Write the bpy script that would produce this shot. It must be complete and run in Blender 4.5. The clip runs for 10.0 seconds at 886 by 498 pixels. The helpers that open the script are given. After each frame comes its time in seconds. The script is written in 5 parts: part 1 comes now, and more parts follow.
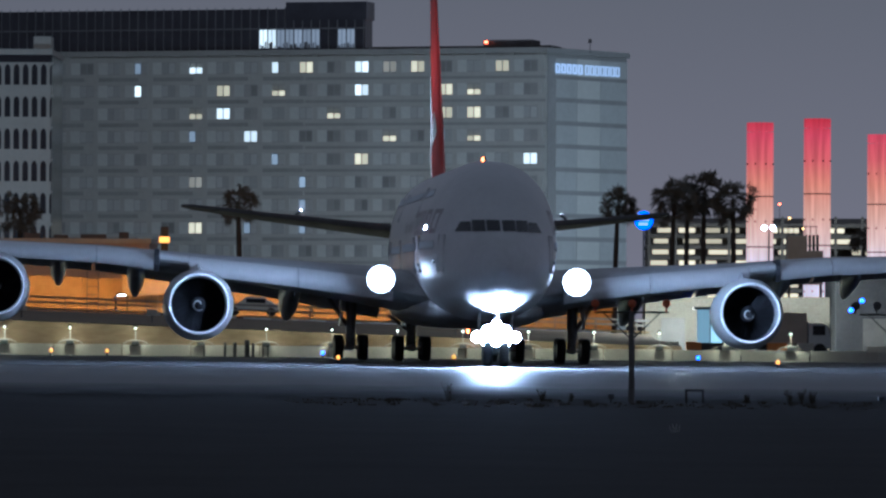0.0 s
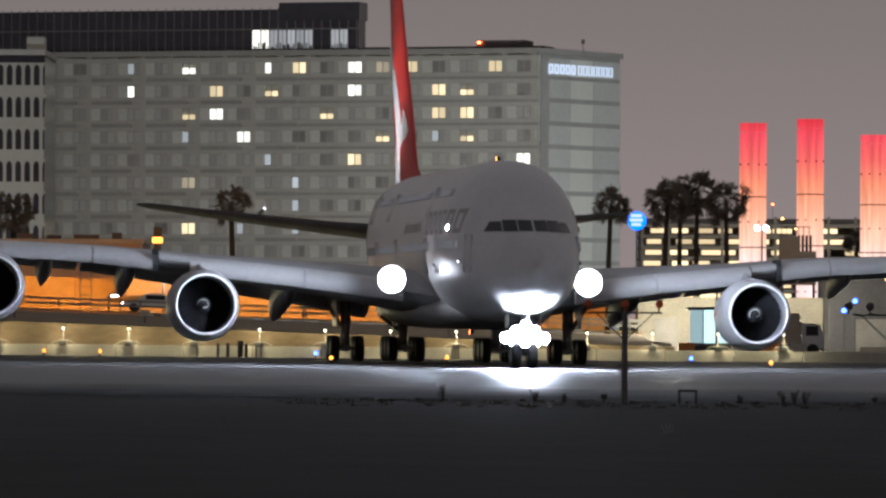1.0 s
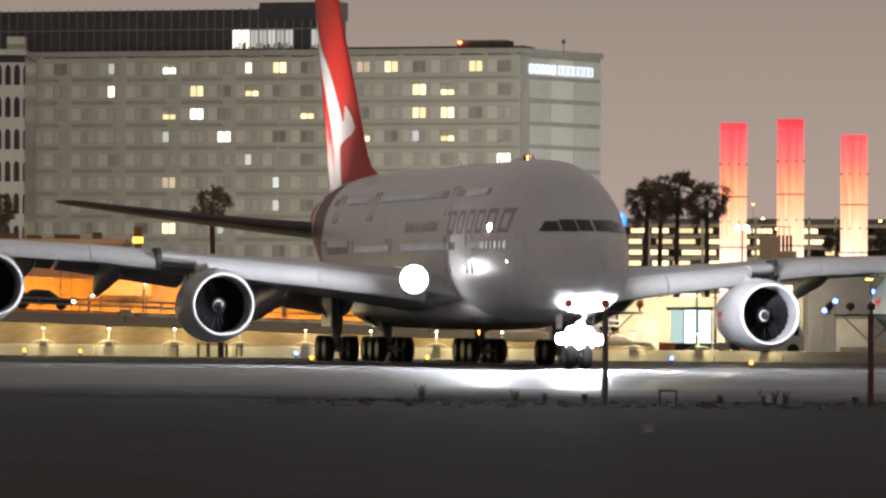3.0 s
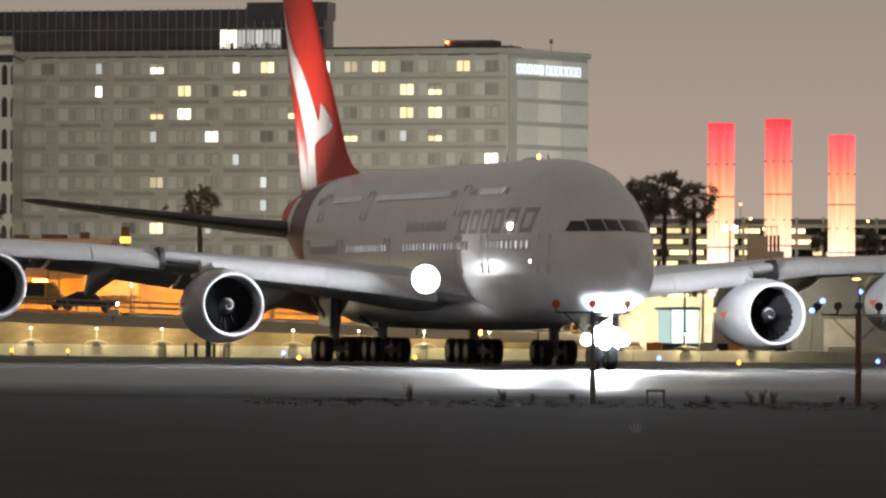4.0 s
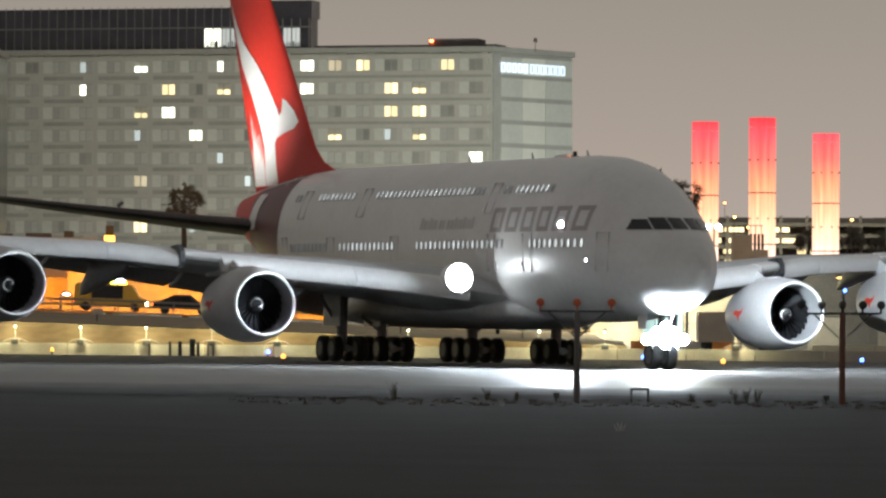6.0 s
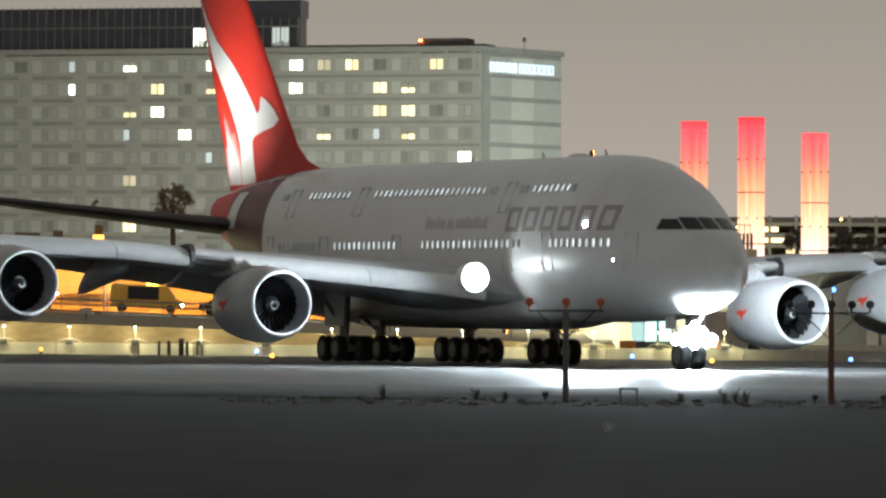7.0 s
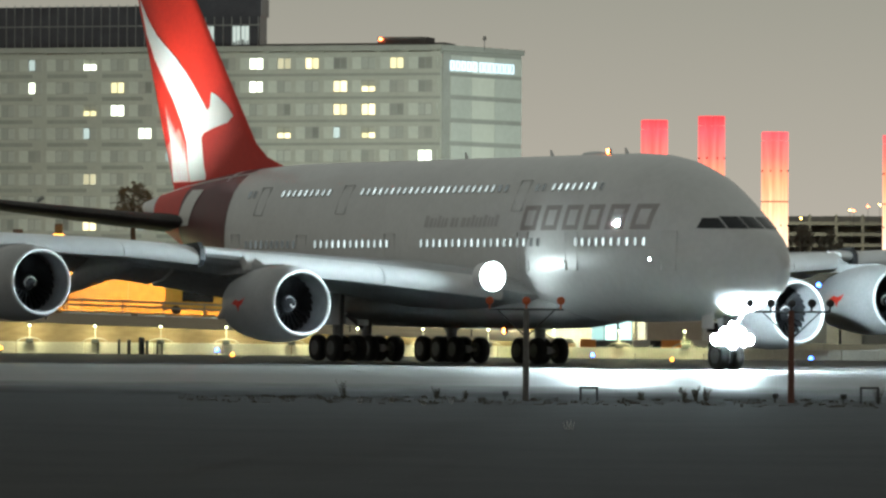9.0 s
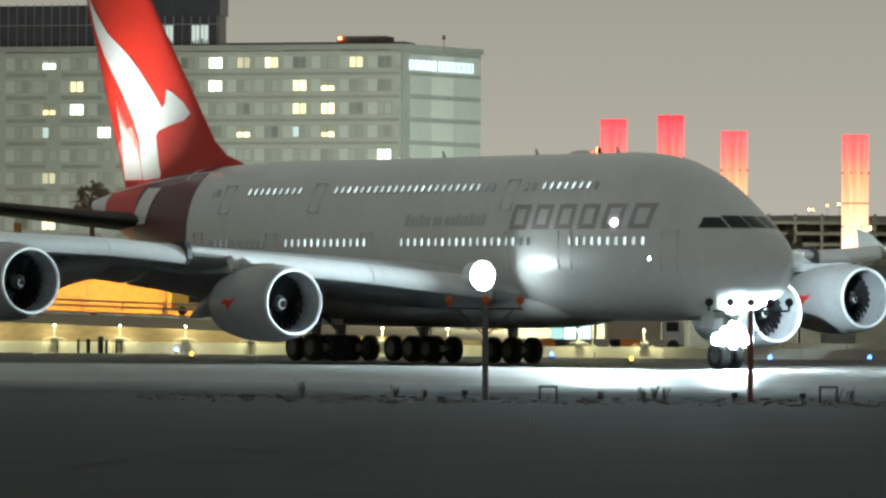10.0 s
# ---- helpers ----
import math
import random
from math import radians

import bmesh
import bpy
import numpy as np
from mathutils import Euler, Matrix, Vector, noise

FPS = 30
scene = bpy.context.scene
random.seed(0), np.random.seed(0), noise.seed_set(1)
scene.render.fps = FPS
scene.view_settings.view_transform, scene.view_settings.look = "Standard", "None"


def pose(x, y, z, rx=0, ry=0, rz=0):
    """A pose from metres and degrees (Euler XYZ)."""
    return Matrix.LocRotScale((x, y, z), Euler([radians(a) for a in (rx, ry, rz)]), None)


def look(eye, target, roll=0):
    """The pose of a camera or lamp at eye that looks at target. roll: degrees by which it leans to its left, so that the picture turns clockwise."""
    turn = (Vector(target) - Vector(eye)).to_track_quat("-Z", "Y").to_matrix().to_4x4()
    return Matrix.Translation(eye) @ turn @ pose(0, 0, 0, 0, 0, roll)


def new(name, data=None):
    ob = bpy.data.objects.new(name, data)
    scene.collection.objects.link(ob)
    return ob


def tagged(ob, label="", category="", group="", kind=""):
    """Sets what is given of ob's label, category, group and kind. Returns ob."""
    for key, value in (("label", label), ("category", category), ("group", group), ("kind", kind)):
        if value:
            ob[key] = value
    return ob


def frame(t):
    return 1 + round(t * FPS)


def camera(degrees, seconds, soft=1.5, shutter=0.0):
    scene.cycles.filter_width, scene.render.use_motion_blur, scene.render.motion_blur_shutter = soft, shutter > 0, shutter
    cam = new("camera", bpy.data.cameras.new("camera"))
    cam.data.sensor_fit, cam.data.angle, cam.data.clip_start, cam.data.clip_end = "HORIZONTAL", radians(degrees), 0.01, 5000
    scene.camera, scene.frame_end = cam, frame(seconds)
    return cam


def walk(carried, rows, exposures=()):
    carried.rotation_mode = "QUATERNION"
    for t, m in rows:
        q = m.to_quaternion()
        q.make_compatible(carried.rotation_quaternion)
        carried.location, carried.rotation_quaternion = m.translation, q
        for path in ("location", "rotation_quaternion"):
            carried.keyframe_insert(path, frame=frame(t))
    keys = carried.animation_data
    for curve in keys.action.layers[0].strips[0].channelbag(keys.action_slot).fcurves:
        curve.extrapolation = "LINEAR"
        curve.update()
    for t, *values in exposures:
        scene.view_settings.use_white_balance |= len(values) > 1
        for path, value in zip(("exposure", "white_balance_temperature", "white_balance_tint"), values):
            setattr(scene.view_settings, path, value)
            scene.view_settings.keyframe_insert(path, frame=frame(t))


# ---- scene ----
cam = camera(8.966, 10.0, 2.5)
EYE = (0.0, 0.0, 2.5)
# seconds, turn to the left and lift of the view, in thousandths of a radian
PAN = [(0.0, 7.66, 12.22), (0.5, 7.2, 12.3), (1.0, 6.43, 12.3), (1.5, 5.55, 12.3), (2.0, 4.6, 12.35), (2.5, 3.92, 12.3),
       (4.0, 0.77, 12.3), (4.5, 0.0, 12.3), (5.0, -0.76, 12.28), (5.5, -1.4, 12.15), (7.0, -3.98, 11.99), (7.5, -5.55, 11.9),
       (8.0, -7.12, 11.85), (8.5, -8.75, 11.83), (9.0, -11.02, 11.8), (9.5, -14.3, 11.7), (10.0, -18.22, 11.68)]
walk(cam, [(t, look(EYE, (-math.sin(a / 1000) * 300, math.cos(a / 1000) * 300, 2.5 + 0.3 * e), 0.26)) for t, a, e in PAN],
     exposures=[(0.0, -0.8, 4150, 9), (0.5, -0.64, 4650, 11), (1.0, -0.3, 5200, 12), (1.5, 0.07, 5700, 13), (2.5, 0.3, 5800, 12),
                (4.5, 0.35, 5800, 7), (5.5, 0.38, 5600, 4), (7.5, 0.52, 5350, -3), (10.0, 0.62, 5200, -11)])

# ---- light: a night sky lit by the city, in its warm haze ----
world = bpy.data.worlds.new("night_sky")
scene.world = world
world.use_nodes = True
wn, wl = world.node_tree.nodes, world.node_tree.links
w_geo, w_sep, w_ramp = wn.new("ShaderNodeTexCoord"), wn.new("ShaderNodeSeparateXYZ"), wn.new("ShaderNodeValToRGB")
wl.new(w_geo.outputs["Generated"], w_sep.inputs[0])
wl.new(w_sep.outputs["Z"], w_ramp.inputs[0])
w_ramp.color_ramp.elements[0].position, w_ramp.color_ramp.elements[0].color = 0.0, (0.41, 0.295, 0.23, 1)
w_ramp.color_ramp.elements[1].position, w_ramp.color_ramp.elements[1].color = 0.9, (0.2, 0.17, 0.14, 1)
for pos, col in ((0.025, (0.36, 0.265, 0.2, 1)), (0.06, (0.275, 0.212, 0.158, 1)), (0.3, (0.26, 0.21, 0.17, 1))):
    w_ramp.color_ramp.elements.new(pos).color = col
# the glow is strongest over the city beyond the airfield and falls off smoothly to the other side
w_rng, w_mul = wn.new("ShaderNodeMapRange"), wn.new("ShaderNodeVectorMath")
w_rng.inputs["From Min"].default_value, w_rng.inputs["From Max"].default_value = -1.0, 0.7
w_rng.inputs["To Min"].default_value, w_rng.inputs["To Max"].default_value = 0.6, 1.0
w_mul.operation = "SCALE"
wl.new(w_sep.outputs["Y"], w_rng.inputs[0])
wl.new(w_ramp.outputs[0], w_mul.inputs[0])
wl.new(w_rng.outputs[0], w_mul.inputs["Scale"])
wl.new(w_mul.outputs[0], wn["Background"].inputs[0])
wn["Background"].inputs[1].default_value = 1.0


def lamp(name, kind, where, power, colour, size=0.3, target=None, cone=120):
    data = bpy.data.lights.new(name, kind)
    data.energy, data.color = power, colour
    if kind in ("POINT", "SPOT"):
        data.shadow_soft_size = size
    if kind == "AREA":
        data.size = size
    if kind == "SPOT":
        data.spot_size, data.spot_blend = radians(cone), 0.6
    ob = new(name, data)
    ob.matrix_basis = look(where, target) if target else pose(*where)
    return ob


# unseen spots without fixtures, added to brighten the hotel's front and end wall
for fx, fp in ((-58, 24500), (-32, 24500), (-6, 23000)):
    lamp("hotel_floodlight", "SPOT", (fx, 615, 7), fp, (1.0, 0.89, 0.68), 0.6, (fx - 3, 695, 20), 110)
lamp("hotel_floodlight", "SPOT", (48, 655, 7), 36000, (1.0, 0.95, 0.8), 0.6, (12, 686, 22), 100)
# unseen fill lamps added to brighten the car park's front
for gx in (50, 78, 106):
    lamp("car_park_light", "POINT", (gx, 1372, 14), 7000, (1.0, 0.8, 0.5), 0.8)
# unseen fill spot added to lift the dim arcade building
lamp("arcade_floodlight", "SPOT", (-62, 556, 6), 16000, (1.0, 0.95, 0.78), 0.5, (-52, 600, 18), 110)


# ---- materials ----
def surface(name, c1, c2, scale=1.0, rough=0.6, metal=0.0, bump=0.1, fine=12.0, vary=0.0, spec=0.5, stretch=(1, 1, 1)):
    """Two colours mixed by noise at two scales, with fine relief."""
    m = bpy.data.materials.new(name)
    m.use_nodes = True
    n, l = m.node_tree.nodes, m.node_tree.links
    b = n["Principled BSDF"]
    tc, mp = n.new("ShaderNodeTexCoord"), n.new("ShaderNodeMapping")
    mp.inputs["Scale"].default_value = stretch
    l.new(tc.outputs["Object"], mp.inputs[0])
    big, small, mix, ramp = n.new("ShaderNodeTexNoise"), n.new("ShaderNodeTexNoise"), n.new("ShaderNodeMath"), n.new("ShaderNodeValToRGB")
    big.inputs["Scale"].default_value, small.inputs["Scale"].default_value = scale, scale * fine
    big.inputs["Detail"].default_value, small.inputs["Detail"].default_value = 4, 5
    l.new(mp.outputs[0], big.inputs["Vector"])
    l.new(mp.outputs[0], small.inputs["Vector"])
    mix.operation = "MULTIPLY_ADD"
    mix.inputs[1].default_value = 0.45
    l.new(small.outputs[0], mix.inputs[0])
    half = n.new("ShaderNodeMath")
    half.operation, half.inputs[1].default_value = "MULTIPLY", 0.55
    l.new(big.outputs[0], half.inputs[0])
    l.new(half.outputs[0], mix.inputs[2])
    ramp.color_ramp.elements[0].position, ramp.color_ramp.elements[1].position = 0.36, 0.64
    ramp.color_ramp.elements[0].color, ramp.color_ramp.elements[1].color = (*c1, 1), (*c2, 1)
    l.new(mix.outputs[0], ramp.inputs[0])
    col = ramp.outputs[0]
    if vary:
        info, hsv, rng = n.new("ShaderNodeObjectInfo"), n.new("ShaderNodeHueSaturation"), n.new("ShaderNodeMapRange")
        rng.inputs["To Min"].default_value, rng.inputs["To Max"].default_value = 1 - vary, 1 + vary
        l.new(info.outputs["Random"], rng.inputs[0])
        l.new(rng.outputs[0], hsv.inputs["Value"])
        l.new(col, hsv.inputs["Color"])
        col = hsv.outputs[0]
    l.new(col, b.inputs["Base Color"])
    b.inputs["Roughness"].default_value, b.inputs["Metallic"].default_value = rough, metal
    b.inputs["Specular IOR Level"].default_value = spec
    if bump:
        bp = n.new("ShaderNodeBump")
        bp.inputs["Strength"].default_value, bp.inputs["Distance"].default_value = bump, 0.02
        l.new(small.outputs[0], bp.inputs["Height"])
        l.new(bp.outputs[0], b.inputs["Normal"])
    return m


def glow(name, colour, strength, vary=0.0):
    m = bpy.data.materials.new(name)
    m.use_nodes = True
    n, l = m.node_tree.nodes, m.node_tree.links
    b = n["Principled BSDF"]
    b.inputs["Base Color"].default_value = (0.05, 0.05, 0.05, 1)
    b.inputs["Emission Color"].default_value = (*colour, 1)
    b.inputs["Emission Strength"].default_value = strength
    if vary:
        info, rng = n.new("ShaderNodeObjectInfo"), n.new("ShaderNodeMapRange")
        rng.inputs["To Min"].default_value, rng.inputs["To Max"].default_value = strength * (1 - vary), strength * (1 + vary)
        l.new(info.outputs["Random"], rng.inputs[0])
        l.new(rng.outputs[0], b.inputs["Emission Strength"])
    return m


WHITE_PAINT = surface("white_aircraft_paint", (0.72, 0.72, 0.72), (0.8, 0.8, 0.8), 0.35, 0.32, 0, 0.02, 9)
GREY_PAINT = surface("grey_wing_paint", (0.42, 0.43, 0.44), (0.55, 0.56, 0.57), 0.5, 0.4, 0, 0.02, 9)
RED_PAINT = surface("red_tail_paint", (0.6, 0.018, 0.008), (0.7, 0.028, 0.01), 0.3, 0.5, 0, 0.02)
LOGO_WHITE = surface("white_tail_paint", (0.78, 0.76, 0.72), (0.82, 0.81, 0.79), 0.4, 0.35, 0, 0.02)
# the streaks in this pale red imitate reflections
LOGO_PALE = surface("pale_red_reflection_streaks", (0.72, 0.12, 0.08), (0.78, 0.4, 0.33), 0.6, 0.4, 0, 0.02, 3, stretch=(1.6, 1, 0.35))
LETTER = surface("dark_letter_paint", (0.38, 0.35, 0.35), (0.44, 0.41, 0.41), 0.8, 0.4, 0, 0)
SMALL_LETTER = surface("faint_letter_paint", (0.54, 0.53, 0.53), (0.6, 0.59, 0.59), 0.8, 0.4, 0, 0)
COCKPIT = surface("dark_cockpit_glass", (0.012, 0.012, 0.015), (0.02, 0.02, 0.025), 1, 0.08, 0, 0)
CHROME = surface("polished_lip_metal", (0.92, 0.92, 0.93), (0.96, 0.96, 0.97), 2, 0.4, 0.15, 0.01)
FAN_METAL = surface("dark_fan_titanium", (0.03, 0.03, 0.033), (0.05, 0.05, 0.055), 3, 0.5, 0.6, 0.02)
INLET = surface("inlet_liner_grey", (0.26, 0.26, 0.27), (0.34, 0.34, 0.35), 2, 0.45, 0.1, 0.05)
EXHAUST = surface("burnt_exhaust_metal", (0.09, 0.075, 0.06), (0.17, 0.14, 0.12), 2, 0.45, 0.9, 0.05)
STRUT = surface("gear_leg_metal", (0.22, 0.22, 0.22), (0.32, 0.32, 0.31), 2, 0.45, 0.4, 0.05)
TYRE = surface("black_tyre_rubber", (0.018, 0.018, 0.018), (0.035, 0.034, 0.033), 3, 0.85, 0, 0.2)
HUB = surface("grey_wheel_hub", (0.1, 0.1, 0.1), (0.16, 0.16, 0.16), 3, 0.5, 0.5, 0.05)
BEAM = glow("landing_light", (1.0, 0.98, 0.95), 4200)
BEAM_WING = glow("wing_landing_light", (1.0, 0.92, 0.82), 22)
SCAN = glow("wing_scan_light", (1.0, 0.97, 0.93), 95000)
HULL_LAMP_GLINT = glow("hull_lamp_and_glint", (1.0, 0.97, 0.93), 30)
LOGO_LIGHT = glow("tail_logo_light", (1.0, 0.88, 0.76), 30000)
CABIN = glow("lit_cabin_window", (1.0, 0.93, 0.83), 0.8, 0.3)
CABIN_DIM = glow("dim_cabin_window", (0.9, 0.85, 0.8), 0.12, 0.5)
BEACON_RED = glow("flashing_red_beacon", (1.0, 0.16, 0.02), 40)
NAV_GREEN = glow("green_position_light", (0.05, 1.0, 0.35), 30)

GRASS = surface("dry_dark_grass", (0.029, 0.028, 0.026), (0.042, 0.04, 0.036), 0.25, 0.95, 0, 0.3, 25, spec=0.1)
BLADE = surface("grass_blades", (0.075, 0.07, 0.055), (0.13, 0.12, 0.095), 2, 0.9, 0, 0, spec=0.1)
CONCRETE = surface("worn_taxiway_concrete", (0.065, 0.064, 0.061), (0.12, 0.117, 0.112), 0.12, 0.48, 0, 0.12, 18, stretch=(0.5, 1, 1))


def fade_light(m, y0, y1, dim_colour):
    """Paints the falling-off of light into the material towards y0, in ragged patches."""
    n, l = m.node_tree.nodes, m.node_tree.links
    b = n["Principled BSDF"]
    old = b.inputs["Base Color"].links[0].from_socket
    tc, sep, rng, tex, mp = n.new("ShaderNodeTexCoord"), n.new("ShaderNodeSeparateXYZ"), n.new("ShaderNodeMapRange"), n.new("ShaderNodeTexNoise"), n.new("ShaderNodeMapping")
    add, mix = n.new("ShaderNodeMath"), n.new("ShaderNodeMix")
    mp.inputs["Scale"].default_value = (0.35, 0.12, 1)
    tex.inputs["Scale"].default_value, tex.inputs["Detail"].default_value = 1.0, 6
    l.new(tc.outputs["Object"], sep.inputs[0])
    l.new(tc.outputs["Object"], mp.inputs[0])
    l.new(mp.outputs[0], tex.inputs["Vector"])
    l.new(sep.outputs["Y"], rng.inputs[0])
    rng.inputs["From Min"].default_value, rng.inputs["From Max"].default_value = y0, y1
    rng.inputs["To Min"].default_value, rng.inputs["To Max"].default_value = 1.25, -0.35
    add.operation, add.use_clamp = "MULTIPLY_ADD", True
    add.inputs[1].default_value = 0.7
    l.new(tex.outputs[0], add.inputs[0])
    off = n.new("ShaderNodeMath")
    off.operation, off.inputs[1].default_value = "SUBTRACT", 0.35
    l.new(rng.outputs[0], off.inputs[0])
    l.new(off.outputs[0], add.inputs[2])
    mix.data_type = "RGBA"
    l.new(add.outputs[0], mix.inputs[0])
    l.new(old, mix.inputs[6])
    mix.inputs[7].default_value = (*dim_colour, 1)
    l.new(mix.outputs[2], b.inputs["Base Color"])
    for socket, bare, faded in (("Roughness", 0.48, 1.0), ("Specular IOR Level", 0.5, 0.04)):
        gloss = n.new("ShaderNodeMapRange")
        gloss.inputs["To Min"].default_value, gloss.inputs["To Max"].default_value = bare, faded
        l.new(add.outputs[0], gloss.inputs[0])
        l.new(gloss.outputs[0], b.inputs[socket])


# fading light towards the grass is put into the concrete's colour and gloss
fade_light(CONCRETE, 174, 216, (0.037, 0.035, 0.032))
ASPHALT = surface("dark_asphalt", (0.03, 0.03, 0.031), (0.06, 0.058, 0.056), 0.2, 0.8, 0, 0.2, 20)
LINE_PAINT = surface("worn_yellow_line_paint", (0.42, 0.3, 0.06), (0.6, 0.45, 0.1), 2, 0.6, 0, 0.1)
WALL_CONC = surface("pale_barrier_concrete", (0.5, 0.47, 0.4), (0.64, 0.61, 0.53), 0.6, 0.8, 0, 0.1)
HOTEL_WALL = surface("cream_hotel_wall", (0.50, 0.49, 0.43), (0.58, 0.57, 0.51), 0.12, 0.8, 0, 0.05, 14)
HOTEL_PANEL = surface("pale_hotel_panel", (0.62, 0.62, 0.56), (0.7, 0.7, 0.63), 0.2, 0.75, 0, 0.03, vary=0.06)
HOTEL_BAND = surface("grey_floor_band", (0.36, 0.35, 0.31), (0.44, 0.43, 0.39), 0.3, 0.8, 0, 0.03)
END_WALL = surface("end_wall_panels", (0.55, 0.55, 0.49), (0.63, 0.63, 0.57), 0.15, 0.7, 0, 0.03, vary=0.05)
END_LIGHT = surface("pale_end_wall_strip", (0.68, 0.67, 0.58), (0.74, 0.73, 0.64), 0.15, 0.7, 0, 0.03, vary=0.04)
DARK_GLASS = surface("dark_curtain_glass", (0.035, 0.035, 0.045), (0.06, 0.058, 0.07), 0.5, 0.18, 0, 0.01, vary=0.2)
WINDOW_GLASS = surface("unlit_window_glass", (0.33, 0.32, 0.29), (0.46, 0.45, 0.41), 0.8, 0.5, 0, 0, vary=0.28)
CURTAIN_GLASS = surface("curtained_window", (0.48, 0.48, 0.44), (0.6, 0.6, 0.55), 1.2, 0.6, 0, 0, vary=0.16)
HOTEL_FRAME = surface("grey_window_frame", (0.36, 0.35, 0.32), (0.44, 0.43, 0.4), 1, 0.6, 0, 0)
MULLION = surface("grey_mullion", (0.2, 0.19, 0.19), (0.28, 0.27, 0.26), 1, 0.5, 0.3, 0)
ROOF_DARK = surface("dark_roof_plant", (0.09, 0.08, 0.075), (0.14, 0.125, 0.12), 0.5, 0.8, 0, 0.05)
WARM_WIN = glow("lit_room_yellow", (1.0, 0.72, 0.33), 1.5, 0.35)
PALE_WIN = glow("lit_room_white", (1.0, 0.88, 0.62), 2.2, 0.3)
BAR_WIN = glow("lit_restaurant", (1.0, 0.9, 0.74), 0.42, 0.45)
COOL_WIN = glow("lit_room_cool", (1.0, 0.96, 0.8), 0.5, 0.4)
SIGN_GLOW = glow("white_sign_light", (0.95, 0.98, 1.0), 1.1)
ARCH_WALL = surface("white_arcade_wall", (0.62, 0.6, 0.52), (0.72, 0.7, 0.62), 0.3, 0.8, 0, 0.05)
BARK = surface("palm_bark", (0.06, 0.05, 0.04), (0.12, 0.1, 0.08), 2, 0.9, 0, 0.4)
# frond colour raised to carry the haze over the distant palms
FROND = surface("haze_lightened_fronds", (0.14, 0.13, 0.1), (0.23, 0.21, 0.165), 1.5, 0.8, 0, 0.1, spec=0.2)
GARAGE = surface("grey_garage_concrete", (0.32, 0.3, 0.27), (0.42, 0.4, 0.36), 0.2, 0.85, 0, 0.05)
STEEL = surface("dark_painted_steel", (0.05, 0.05, 0.052), (0.09, 0.09, 0.092), 2, 0.5, 0.5, 0.05)
WOOD_POST = surface("weathered_red_brown_post", (0.13, 0.06, 0.045), (0.22, 0.1, 0.075), 1.5, 0.75, 0, 0.2)
GREY_POST = surface("weathered_grey_post", (0.12, 0.115, 0.11), (0.2, 0.19, 0.18), 1.5, 0.7, 0, 0.2)
# orange case colour takes the place of a lit red-orange lens
ORANGE_CASE = surface("orange_for_lit_lens", (0.55, 0.12, 0.04), (0.68, 0.17, 0.06), 2, 0.5, 0, 0.05)
# concrete with the sodium lamps' orange mixed into its base colour
ROAD_MAT = surface("sodium_tinted_road_concrete", (0.3, 0.24, 0.12), (0.44, 0.35, 0.18), 0.15, 0.8, 0, 0.1)
AMBER = glow("amber_lamp", (1.0, 0.34, 0.03), 5)
SODIUM = glow("sodium_lamp", (1.0, 0.5, 0.1), 14)
WARM_LAMP = glow("warm_wall_lamp", (1.0, 0.88, 0.5), 9)
RED_LAMP = glow("red_beacon", (1.0, 0.13, 0.03), 20)
BLUE_LAMP = glow("blue_taxiway_lamp", (0.08, 0.16, 1.0), 14)
BLUE_SIGN = glow("blue_globe_light", (0.02, 0.14, 1.0), 4.0)
WHITE_LAMP = glow("white_floodlight", (0.9, 0.96, 1.0), 60)
HOOK_DARK = surface("dark_wing_gap", (0.025, 0.025, 0.027), (0.045, 0.045, 0.048), 1, 0.6, 0, 0.05)
# tailplane grey darkened so the colour carries the underside's shade
TAIL_GREY = surface("shaded_tailplane_grey", (0.07, 0.066, 0.065), (0.11, 0.105, 0.1), 0.6, 0.8, 0, 0.02, spec=0.15)
CAR_WHITE = surface("white_car_paint", (0.7, 0.7, 0.68), (0.78, 0.78, 0.76), 2, 0.25, 0, 0)
CAR_DARK = surface("dark_car_paint", (0.03, 0.03, 0.035), (0.05, 0.05, 0.055), 2, 0.25, 0.2, 0)
VAN_YELLOW = surface("yellow_van_paint", (0.6, 0.36, 0.05), (0.7, 0.44, 0.08), 2, 0.35, 0, 0)
HEADLAMP = glow("headlamp", (1.0, 0.93, 0.75), 60)
TAIL_LAMP = glow("rear_lamp", (1.0, 0.05, 0.02), 12)
BEACON_Y = glow("yellow_roof_beacon", (1.0, 0.7, 0.05), 14)
KIOSK_GLASS = glow("green_lit_glass", (0.8, 1.0, 0.84), 1.1, 0.5)
COWL_PAINT = surface("grey_cowl_paint", (0.36, 0.36, 0.365), (0.45, 0.45, 0.455), 0.6, 0.34, 0, 0.02)
SEAM = surface("grey_door_seam", (0.67, 0.67, 0.67), (0.74, 0.74, 0.74), 1, 0.5, 0, 0)
STRAW = surface("pale_dry_straw", (0.35, 0.33, 0.27), (0.5, 0.47, 0.4), 5, 0.8, 0, 0)
YARD_WALL = surface("dark_yard_wall", (0.05, 0.05, 0.058), (0.08, 0.08, 0.09), 0.4, 0.8, 0, 0.05)
BARRIER_OR = surface("orange_barrier_plastic", (0.75, 0.26, 0.04), (0.82, 0.33, 0.06), 2, 0.5, 0, 0.05)
BOX_CREAM = surface("cream_equipment_box", (0.5, 0.42, 0.33), (0.6, 0.52, 0.42), 1, 0.6, 0, 0.05)
DIM_WIN = glow("dimly_lit_room", (1.0, 0.75, 0.42), 0.5, 0.3)
